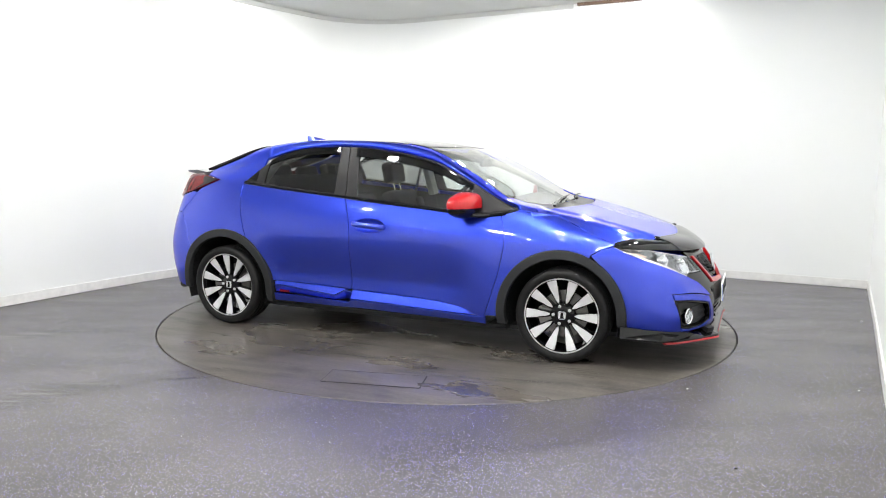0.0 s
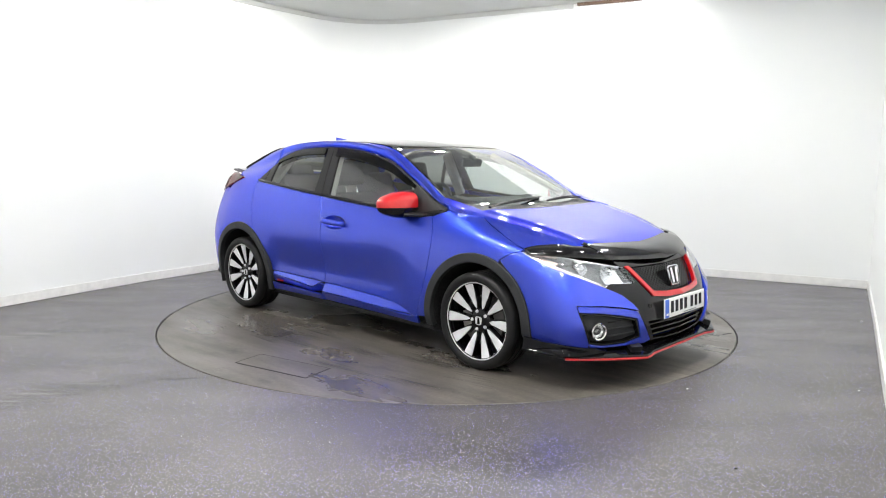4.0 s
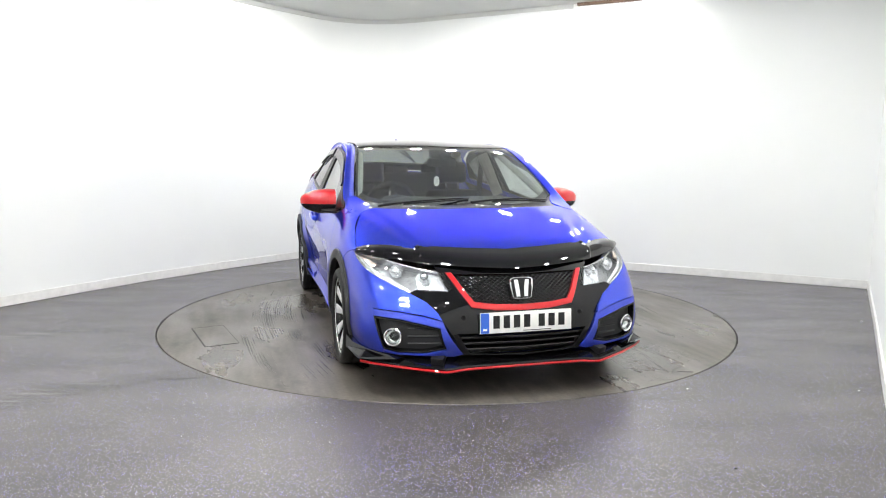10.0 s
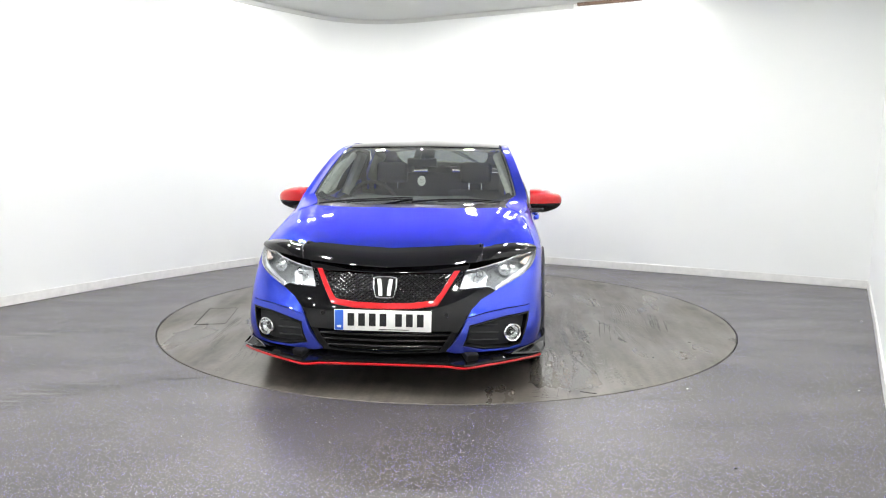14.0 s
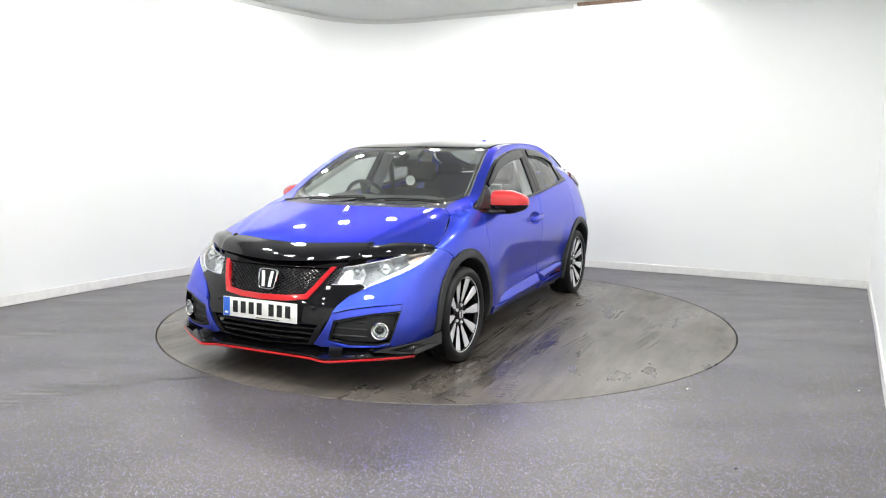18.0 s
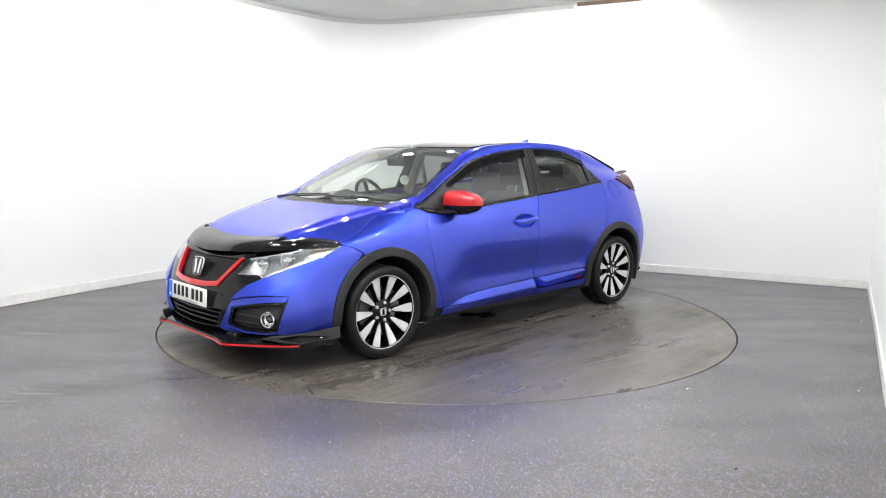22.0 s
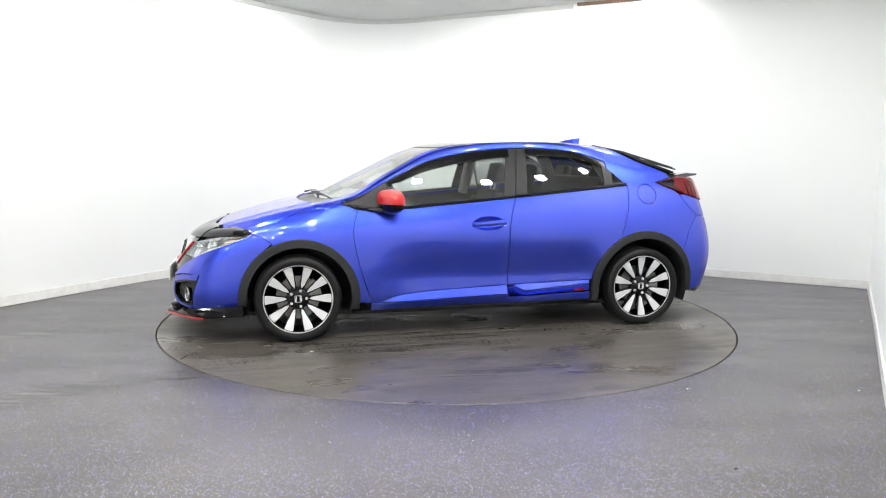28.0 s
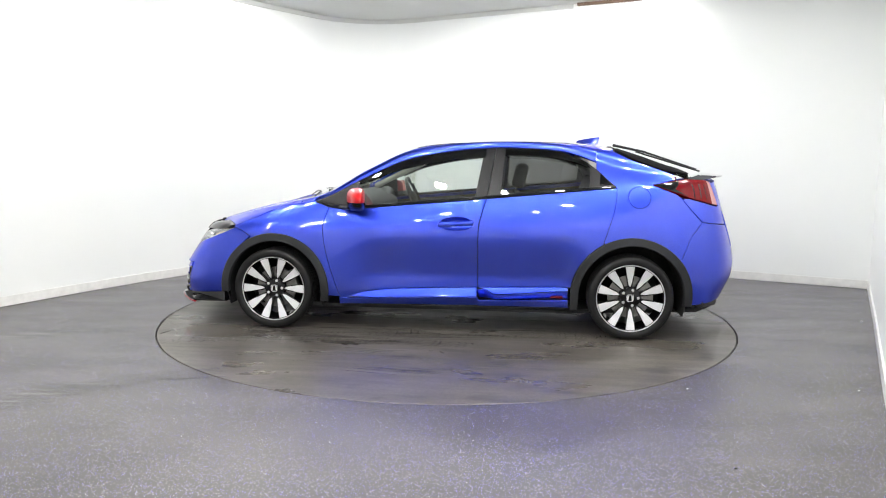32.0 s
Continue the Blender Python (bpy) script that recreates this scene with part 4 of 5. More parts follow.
for k, sg in enumerate(LR):
    arm = bmesh.new()
    add_tube(arm, [(.80, .795, .905), (.74, .84, .905), (.70, .90, .908)], [.030, .026, .022], 12, .6)
    foot = part("door_mirror", flipped(arm, sg), M_TRIM, front_doors[k], "red-capped door mirror on a black foot")
    part("mirror_cap", flipped(mirror_shell(.952, 1.2), sg), M_RED, foot, "bright red mirror cap")
    part("mirror_base", flipped(mirror_shell(.5, .950, 1.03), sg), M_GLOSS, foot, "gloss black lower housing")
    glassy = bmesh.new()
    add_prism(glassy, [(.085 * math.cos(a) + .0, .055 * math.sin(a)) for a in np.linspace(0, math.tau, 24, endpoint=False)], 0, .003)
    part("mirror_glass", glassy, M_CHROME, foot).matrix_basis = pose(.606, sg * .93, .962, 0, -90, 0) @ pose(0, 0, 0, 0, 0, 90)
    sail = [(.985, .945), (.70, .905), (.672, .925), (.672, 1.085)]
    panel("mirror_sail", "side", sail + [(x, z - .012) for x, z in between(WINTOP, .69, .96)], M_TRIM, front_doors[k], "satin black mirror sail", sides=(sg,), lift=0.009, depth=0.01, gap=0.002, step=0.02)
    bowl = bmesh.new()
    add_lathe(bowl, [(.001, -.032), (.35, -.031), (.7, -.024), (.92, -.010), (1.02, .001)], 28, close=False, m=Matrix.Diagonal((.1165, .0475, 1, 1)))
    q, nrm = cast("side", -.065, .803)
    rest = Matrix.Translation((q.x, sg * q.y, q.z)) @ pose(0, 0, 0, -90 * sg + sg * 2)
    part("handle_cup", bowl, M_BLUE, front_doors[k]).matrix_basis = rest
    grip = bmesh.new()
    path = curve_points([(.058, .872, .797), (.045, .893, .799), (0, .902, .802), (-.09, .903, .808), (-.16, .897, .813), (-.185, .878, .815)], 4)
    add_tube(grip, path, [.009] + [.0125] * (len(path) - 2) + [.008], 14, 1.55)
    part("door_handle", flipped(grip, sg), M_BLUE, front_doors[k], "body-coloured pull handle")


# ---------------------------------------------------------------- front: grille, plate, lamps, lip
panel("grille_backing", "front", mirrored([(0, .478), (.30, .49), (.40, .66), (0, .70)]), M_SHELL, car, lift=-0.055, depth=0.0, gap=0.0, step=0.05)
mesh = bmesh.new()
gp = tidy(mirrored(GRILLE), 1.0)
for fam in (1, -1):
    for c in np.arange(-1.0, 1.0, .030):
        pts = []
        for y in np.arange(-.39, .391, .012):
            z = .585 + fam * (y - c) * .62
            if inside(gp, (y, z)):
                pts.append((y, z))
        if len(pts) > 2:
            path = []
            for y, z in pts[::2] + pts[-1:]:
                q, n = cast("front", y, z)
                path.append(q - Vector((.022, 0, 0)))
            add_tube(mesh, path, .0042, 5)
part("grille_mesh", mesh, M_MESH, car, "gloss black diamond mesh grille", smooth=False)
q, n = cast("front", 0, .585)
em = bmesh.new()
ring = curve_points([(.062, .035), (.052, .052), (0, .056), (-.052, .052), (-.062, .035), (-.052, -.040), (-.040, -.052), (0, -.055), (.040, -.052), (.052, -.040)], 4, True)
add_tube(em, [(0, y, z) for y, z in ring + ring[:1]], .0065, 8)
badge = part("badge", em, M_CHROME, car, "chrome rounded badge")
badge.matrix_basis = pose(2.122, 0, .580, 0, -14)
bars = bmesh.new()
for sg in LR:
    o = [(sg * .043, .046), (sg * .022, .046), (sg * .014, 0), (sg * .012, -.045), (sg * .032, -.045), (sg * .037, 0)]
    o = o if sg < 0 else o[::-1]
    low, top = [bars.verts.new((-.002, y, z)) for y, z in o], [bars.verts.new((.008, y, z)) for y, z in o]
    bars.faces.new(top[::-1])
    for i in range(6):
        bars.faces.new((low[i], low[(i + 1) % 6], top[(i + 1) % 6], top[i]))
part("badge_bar", bars, M_ALLOY, badge, smooth=False)
part("badge_back", add_prism(bmesh.new(), [(z, y) for y, z in ring], -.006, -.002), M_GLOSS, badge).matrix_basis = pose(0, 0, 0, 0, -90) @ pose(0, 0, 0, 0, 0, 0) @ Matrix.Diagonal((-1, 1, 1, 1))

plate = part("number_plate", box((.008, .520, .111), Matrix(), .002), M_WHITE, car, "white number plate with a blue band and black bars")
plate.matrix_basis = pose(2.202, 0, .4155, 0, -3)
part("plate_band", box((.002, .046, .107), pose(.0045, -.234, 0)), M_BLUEBAND, plate, "blue end band")
part("plate_mark", box((.001, .022, .012), pose(.0062, -.234, -.034)), M_WHITE, plate)
for k in range(7):
    y = -.170 + k * .0575 + (.026 if k > 3 else 0)
    part("plate_bar", box((.0014, .036, .068), pose(.0050, y, .004), .0005), M_SHELL, plate, "plain black bar")
part("plate_line", box((.001, .16, .004), pose(.0050, .06, -.047)), M_BLACK, plate)

panel("intake_backing", "front", mirrored([(0, .37), (.40, .37), (.34, .225), (0, .215)]), M_SHELL, car, lift=-0.07, depth=0.0, gap=0.0, step=0.05)
for z, w in ((.332, .352), (.300, .335), (.268, .312)):
    slat = bmesh.new()
    path = [cast("front", y, z)[0] - Vector((.022, 0, 0)) for y in np.linspace(-w, w, 21)]
    rows = []
    for q in path:
        rows.append([slat.verts.new(q + Vector(d)) for d in ((.012, 0, .002), (.010, 0, .006), (-.03, 0, .012), (-.03, 0, .004), (.010, 0, -.003))])
    for a, b in zip(rows, rows[1:]):
        for i in range(5):
            slat.faces.new((a[i], a[(i + 1) % 5], b[(i + 1) % 5], b[i]))
    part("intake_slat", slat, M_MESH, car, "gloss black intake slat")

for sg in LR:
    lampbox = panel("fog_bezel", "diag", BEZEL, M_BLACK, car, "black fog-lamp bezel", sides=(sg,), lift=-0.030, depth=0.0, gap=-0.006, step=0.025)[0]
    panel("bezel_wall", "diag", BEZEL, M_GLOSS, lampbox, sides=(sg,), holes=[inset(tidy([flat("diag", q) for q in BEZEL]), .010)], lift=0.003, depth=0.034, gap=0.0, step=0.02)
    for z in (.375, .335, .295):
        ridge = bmesh.new()
        path = []
        for a in np.linspace(-1.205, -1.02, 12):
            q, n = cast("diag", a, z + .05 * (a + 1.1) * -1)
            path.append((q.x - .026, sg * (q.y - .018), q.z))
        add_tube(ridge, path, .007, 6)
        part("bezel_slat", ridge, M_BLACK, lampbox)
    q, n = cast("diag", *flat("diag", (2.05, .705, .330)))
    m = Matrix.Translation((q.x - .008, sg * (q.y - .006), q.z)) @ Vector((.93, sg * .36, 0)).to_track_quat("Z", "Y").to_matrix().to_4x4()
    ringm = bmesh.new()
    add_lathe(ringm, [(.046, -.03), (.050, .010), (.046, .015), (.040, .010), (.037, -.03)], 36)
    fog = part("fog_lamp", ringm, M_CHROME, lampbox, "round fog lamp with a chrome ring")
    fog.matrix_basis = m
    bowl = bmesh.new()
    add_lathe(bowl, [(.001, -.028), (.02, -.026), (.036, -.012), (.043, .0)], 28, close=False)
    part("fog_reflector", bowl, M_REFL, lampbox).matrix_basis = m
    lens = bmesh.new()
    add_lathe(lens, [(.001, .010), (.02, .008), (.043, .002)], 28, close=False)
    part("fog_lens", lens, M_LENS, lampbox).matrix_basis = m
    bulb = bmesh.new()
    add_lathe(bulb, [(.001, .002), (.010, .0), (.012, -.02), (.001, -.026)], 16)
    part("fog_bulb", bulb, M_GLASS, lampbox).matrix_basis = m

HEAD = [(1.600, .827, .744), (1.69, .822, .706), (1.786, .793, .668), (1.925, .712, .615), (2.024, .606, .560), (2.033, .568, .578), (2.05, .53, .575), (2.098, .394, .570),
        (2.065, .40, .618), (2.030, .425, .658), (1.985, .50, .672), (1.937, .572, .688), (1.80, .695, .721), (1.70, .77, .736)]
for sg in LR:
    lamp = panel("headlamp", "diag", HEAD, M_LENS, car, "clear-lens headlamp with chrome reflectors", sides=(sg,), lift=0.001, depth=0.0, gap=0.002)[0]
    panel("lamp_housing", "diag", HEAD, M_HOUSING, lamp, "dark grey lamp housing", sides=(sg,), lift=-0.055, depth=0.0, gap=-0.012)
    flatp = inset(tidy([flat("diag", q) for q in HEAD]), .0035)
    panel("lamp_rim", "diag", HEAD, M_SILVER, lamp, sides=(sg,), holes=[flatp], lift=-0.002, depth=0.05, gap=0.001, step=0.02)
    # the bright strip along the lower edge
    low = [(1.63, .823, .735), (1.69, .820, .708), (1.786, .791, .671), (1.925, .709, .619), (2.018, .608, .566), (2.010, .610, .585), (1.925, .700, .640), (1.80, .775, .688), (1.70, .80, .722)]
    panel("light_strip", "diag", low, M_SILVER, lamp, "bright lower light strip", sides=(sg,), lift=-0.016, depth=0.012, gap=0.002, step=0.02)
    inner = [(2.085, .405, .577), (2.05, .52, .582), (2.03, .575, .588), (1.985, .575, .640), (1.965, .545, .672), (2.00, .48, .664), (2.03, .43, .648), (2.06, .405, .615)]
    panel("main_reflector", "diag", inner, M_SILVER, lamp, "chrome main-beam reflector", sides=(sg,), lift=-0.030, depth=0.02, gap=0.001, step=0.02,
          bulge=lambda a, b: -0.018 * max(0.0, 1 - ((a + 1.045) / .05) ** 2 - ((b - .625) / .05) ** 2))
    amber = [(1.64, .815, .732), (1.70, .81, .712), (1.79, .775, .685), (1.80, .74, .705), (1.73, .765, .727)]
    panel("side_reflector", "diag", amber, M_AMBER, lamp, "amber corner reflector", sides=(sg,), lift=-0.022, depth=0.01, gap=0.001, step=0.02)
    way = Vector((.95, sg * .25, .05)).to_track_quat("Z", "Y").to_matrix().to_4x4()
    for (x, y, z), r in (((1.905, .650, .655), .036), ((1.995, .515, .638), .022)):
        m = Matrix.Translation((x - .030, sg * (y - .012), z)) @ way
        bez = bmesh.new()
        add_lathe(bez, [(r * .86, .004), (r, .012), (r * 1.12, .004), (r * 1.12, -.03), (r * .86, -.03)], 32)
        part("lamp_ring", bez, M_CHROME, lamp).matrix_basis = m
        eye = bmesh.new()
        add_lathe(eye, [(.001, .018), (r * .4, .015), (r * .7, .007), (r * .88, -.004)], 28, close=False)
        part("projector_lens", eye, M_SILVER if r > .03 else M_CHROME, lamp, "domed projector lens").matrix_basis = m

# bonnet deflector: a curved dark strip standing off the bonnet's leading edge
TOP_EDGE = curve_points([(1.610, .806, .760), (1.650, .750, .774), (1.720, .655, .780), (1.792, .525, .771), (1.815, .495, .781), (1.872, .235, .770), (1.898, 0, .761)], 6)
MID_EDGE = curve_points([(1.630, .822, .752), (1.700, .765, .758), (1.800, .650, .756), (1.880, .525, .751), (1.902, .490, .748), (1.982, .235, .731), (2.012, 0, .722)], 6)
LOW_EDGE = curve_points([(1.650, .826, .740), (1.760, .742, .728), (1.885, .590, .713), (1.942, .505, .706), (1.972, .455, .701), (2.045, .225, .690), (2.072, 0, .681)], 6)
bm = bmesh.new()
rows = []
for sg, order in ((1, range(len(TOP_EDGE))), (-1, range(len(TOP_EDGE) - 2, -1, -1))):
    for i in order:
        a, c, e = (Vector((q[0], sg * q[1], q[2])) for q in (TOP_EDGE[i], MID_EDGE[i], LOW_EDGE[i]))
        pro = [a + Vector((-.012, 0, .004)), a, a * .55 + c * .45 + Vector((.003, 0, .007)), c + Vector((.004, 0, .005)), c * .5 + e * .5 + Vector((.006, 0, .004)), e, e + Vector((-.012, 0, -.004)), c * .5 + e * .5 + Vector((-.012, 0, -.006)), a + Vector((-.006, 0, -.010))]
        rows.append([bm.verts.new(q) for q in pro])
for a, b in zip(rows, rows[1:]):
    for i in range(9):
        bm.faces.new((a[i], a[(i + 1) % 9], b[(i + 1) % 9], b[i]))
bm.faces.new(rows[0])
bm.faces.new(rows[-1][::-1])
deflector = part("bonnet_deflector", bm, M_GLOSS, car, "smoked black bonnet deflector")
for sg in LR:
    for x, y, z in ((1.812, .500, .781),):
        part("deflector_clip", box((.03, .012, .012), pose(x + .002, sg * y, z + .002, 0, 10), .003), M_TRIM, deflector)

# splitter lip: a dark blade with a red edge, stepping back at two notches
PLAN = [(2.190, 0, .166), (2.190, .20, .166), (2.190, .345, .165), (2.198, .395, .161), (2.200, .440, .160), (2.178, .485, .162), (2.09, .640, .169), (1.985, .785, .174), (1.925, .845, .177), (1.78, .870, .182), (1.66, .878, .186)]
lip_pts = []
for a, b in zip(PLAN, PLAN[1:]):
    for s in np.linspace(0, 1, 5, endpoint=False):
        lip_pts.append(tuple(np.array(a) * (1 - s) + np.array(b) * s))
lip_pts.append(PLAN[-1])


def sweep(profile, points, name, material, parent, label="", rise=None):
    """Carries a profile of (inward, up) along the left half of a plan line and over the middle."""
    bm = bmesh.new()
    rows = []
    P = np.array(points)
    d = np.gradient(P, axis=0)
    for k in range(len(P) - 1, -1, -1):
        rows.append(lip_row(bm, P[k], d[k], profile, 1, k / len(P), rise))
    for k in range(1, len(P)):
        rows.append(lip_row(bm, P[k], d[k], profile, -1, k / len(P), rise))
    n = len(profile)
    for a, b in zip(rows, rows[1:]):
        for i in range(n):
            bm.faces.new((a[i], a[(i + 1) % n], b[(i + 1) % n], b[i]))
    bm.faces.new(rows[0][::-1])
    bm.faces.new(rows[-1])
    return part(name, bm, material, parent, label)


def lip_row(bm, p, d, profile, sg, s, rise):
    nx, ny = d[1], -d[0]
    k = math.hypot(nx, ny)
    nx, ny = nx / k, ny / k
    up = rise(s) if rise else 1.0
    return [bm.verts.new((p[0] - nx * i, sg * (p[1] - ny * i), p[2] + h * (up if h > .03 else 1))) for i, h in profile]


splitter = sweep([(0, .010), (-.004, .018), (0, .026), (.035, .046), (.085, .075), (.13, .075), (.13, .012)], lip_pts, "splitter", M_GLOSS, car, "gloss black front splitter with a red edge", rise=lambda s: .82 if s < .5 else .82 + .5 * min(1, (s - .5) / .3))
red_pts = [q for q in lip_pts if q[0] > 1.915]
sweep([(-.007, .002), (-.009, .008), (-.005, .0135), (.02, .012), (.02, 0), (.0, -.002)], red_pts, "splitter_edge", M_RED, splitter, "bright red edging")
for sg in LR:
    fin = bmesh.new()
    o = [(1.662, .876, .272), (1.80, .862, .262), (1.93, .80, .250), (2.03, .705, .236), (2.075, .672, .222), (1.99, .79, .205), (1.92, .852, .20), (1.78, .872, .20), (1.662, .878, .20)]
    a = [fin.verts.new((x + .004, sg * (y + .010), z)) for x, y, z in o]
    c = [fin.verts.new((x - .02, sg * (y - .045), z)) for x, y, z in o]
    fin.faces.new(a)
    fin.faces.new(c[::-1])
    for i in range(len(o)):
        j = (i + 1) % len(o)
        fin.faces.new((a[i], c[i], c[j], a[j]))
    part("side_blade", fin, M_GLOSS, splitter, "gloss black corner blade")
    part("splitter_step", box((.090, .070, .040), pose(2.120, sg * .458, .222, 0, 14, sg * 30), .006), M_TRIM, splitter)
    sens = bmesh.new()
    add_lathe(sens, [(.001, .004), (.011, .004), (.013, 0), (.001, -.004)], 20)
    q, n = cast("diag", *flat("diag", (1.998, .726, .478)))
    part("parking_sensor", sens, M_BLUE, bumpers[0 if sg > 0 else 1]).matrix_basis = Matrix.Translation((q.x, sg * q.y, q.z)) @ Vector((n.x, sg * n.y, n.z)).to_track_quat("Z", "Y").to_matrix().to_4x4()
    sens = bmesh.new()
    add_lathe(sens, [(.001, .004), (.011, .004), (.013, 0), (.001, -.004)], 20)
    q, n = cast("front", .335, .44)
    part("parking_sensor", sens, M_TRIM, face).matrix_basis = Matrix.Translation((q.x, sg * q.y, q.z)) @ pose(0, 0, 0, 0, 85)

# ---------------------------------------------------------------- rear: lamps, spoiler, wiper, fin
TAILLAMP = [(-1.432, .745, 1.090), (-1.55, .69, 1.112), (-1.656, .64, 1.128), (-1.80, .60, 1.120), (-1.845, .585, 1.108), (-1.90, .63, .938), (-1.84, .70, .955), (-1.781, .732, .972), (-1.68, .75, .998), (-1.60, .758, 1.026), (-1.51, .757, 1.058)]
for sg in LR:
    tail = panel("tail_lamp", "tail", TAILLAMP, M_TAIL, car, "red and smoked tail lamp", sides=(sg,), lift=0.010, depth=0.03, step=0.022)[0]
    panel("lamp_smoke", "tail", [(-1.436, .745, 1.089), (-1.55, .69, 1.108), (-1.60, .67, 1.114), (-1.60, .70, 1.085), (-1.59, .735, 1.058), (-1.68, .748, 1.006), (-1.60, .757, 1.031), (-1.51, .757, 1.060)],
          M_GLOSS, tail, "smoked black section", sides=(sg,), lift=0.0125, depth=0.004, gap=0.003, step=0.02)
    for k in range(3):
        fin = bmesh.new()
        path = [cast("tail", *flat("tail", (-1.70 - .045 * k + .012 * s, .68 - .02 * k, 1.095 - .032 * s)))[0] for s in range(4)]
        add_tube(fin, [(q.x, sg * (q.y + .012), q.z) for q in path], .004, 6)
        part("lamp_fin", fin, M_GLOSS, tail)
    panel("clear_section", "tail", [(-1.81, .60, 1.116), (-1.842, .588, 1.104), (-1.896, .634, .944), (-1.85, .69, .953), (-1.835, .655, 1.03)], M_CLEAR, tail, "pale clear lamp section", sides=(sg,), lift=0.0125, depth=0.004, gap=0.002, step=0.02)
wing = bmesh.new()
rows = []
for y in np.linspace(-.57, .57, 33):
    k = abs(y) / .57
    x0, x1 = -1.735 + .02 * k, -2.055 + .15 * k ** 2.2
    z0, z1 = 1.172 - .030 * k ** 2, 1.150
    rows.append([wing.verts.new(q) for q in ((x0, y, z0), ((x0 + x1) / 2, y, (z0 + z1) / 2 + .012), (x1, y, z1 + .004), (x1 + .004, y, z1 - .008), ((x0 + x1) / 2, y, (z0 + z1) / 2 - .022), (x0 + .01, y, z0 - .03))])
for a, b in zip(rows, rows[1:]):
    for i in range(6):
        wing.faces.new((a[i], a[(i + 1) % 6], b[(i + 1) % 6], b[i]))
wing.faces.new(rows[0])
wing.faces.new(rows[-1][::-1])
part("rear_spoiler", wing, M_WING, car, "dark gloss wing across the tailgate")
arm = bmesh.new()
add_tube(arm, [(-1.235, .02, 1.375), (-1.45, .16, 1.325), (-1.70, .31, 1.235), (-1.81, .36, 1.198)], [.016, .012, .009, .006], 8, .7)
wip = part("rear_wiper", arm, M_BLACK, car, "black rear wiper")
blade = bmesh.new()
add_tube(blade, [(-1.40, .10, 1.325), (-1.62, .26, 1.250), (-1.83, .375, 1.182)], .007, 6)
part("wiper_blade", blade, M_BLACK, wip)
top = bmesh.new()
add_tube(top, [(-1.20, y, 1.362 - .05 * (abs(y) / .5) ** 2) for y in np.linspace(-.5, .5, 9)], .008, 6)
part("hatch_seal", top, M_BLACK, car)
fin = bmesh.new()
rows = []
for s in np.linspace(0, 1, 12):
    x = -.945 - .165 * s
    h = .052 * (s ** .8)
    w = .030 * math.sin(math.pi * min(1, .15 + s * .75)) + .004
    base = 1.408 - .020 * s
    rows.append([fin.verts.new(q) for q in ((x, w, base - .01), (x - .012 * s, w * .35, base + h * .7), (x - .016 * s, 0, base + h), (x - .012 * s, -w * .35, base + h * .7), (x, -w, base - .01))])
for a, b in zip(rows, rows[1:]):
    for i in range(4):
        fin.faces.new((a[i], a[i + 1], b[i + 1], b[i]))
fin.faces.new(rows[0])
fin.faces.new(rows[-1])
part("antenna_fin", fin, M_BLUE, car, "blue shark-fin antenna")

# windscreen wipers
for x0, y0, x1, y1 in ((1.165, -.60, 1.105, .02), (1.165, .02, 1.06, .60)):
    arm = bmesh.new()
    pts = []
    for s in np.linspace(0, 1, 8):
        q, n = cast("top", x0 + (x1 - x0) * s - .012 * math.sin(math.pi * s), y0 + (y1 - y0) * s)
        pts.append(q + n * (.020 + .012 * math.sin(math.pi * s)))
    add_tube(arm, pts, [.012, .010, .008, .008, .007, .007, .006, .005], 6, .7)
    wip = part("wiper_arm", arm, M_TRIM, car, "black windscreen wiper")
    bl = bmesh.new()
    add_tube(bl, [p - Vector((.02, 0, .012)) for p in pts[2:]], .006, 6)
    part("wiper_blade", bl, M_BLACK, wip)

# ---------------------------------------------------------------- cabin
part("dashboard", add_tube(bmesh.new(), [(.80, -.66, .86), (.80, -.35, .90), (.82, 0, .895), (.80, .35, .90), (.80, .66, .86)], [.17, .19, .19, .19, .17], 16, .55), M_DASH, car, "dark grey dashboard")
part("dash_shelf", add_prism(bmesh.new(), both([(1.10, 0), (1.06, .4), (.93, .66), (.70, .68), (.72, 0)])[::-1], .885, .905), M_DASH, car)
part("instrument_hood", add_tube(bmesh.new(), [(.66, -.52, .93), (.68, -.45, .965), (.68, -.37, .975), (.68, -.29, .965), (.66, -.22, .93)], [.03, .05, .055, .05, .03], 10, .7), M_DASH, car)
wheel_m = pose(.43, -.37, .915, 0, -68, 0)
st = bmesh.new()
loop = [(.182 * math.cos(a), .182 * math.sin(a), 0) for a in np.linspace(0, math.tau, 37)]
add_tube(st, loop, .0155, 10)
steer = part("steering_wheel", st, M_TRIM, car, "black three-spoke steering wheel")
steer.matrix_basis = wheel_m
for a in (0, 180, 270):
    part("steering_spoke", box((.17, .035, .018), pose(0, 0, -.01, 0, 0, a + 0) @ pose(.09, 0, 0), .005), M_TRIM, steer)
part("steering_hub", add_lathe(bmesh.new(), [(.001, .022), (.05, .018), (.065, 0), (.05, -.04), (.001, -.04)], 24), M_DASH, steer)


def rounded(size, m, bevel):
    bm = bmesh.new()
    add_box(bm, size, m)
    bmesh.ops.bevel(bm, geom=list(bm.edges), offset=bevel, segments=4, affect="EDGES", profile=0.6)
    return bm


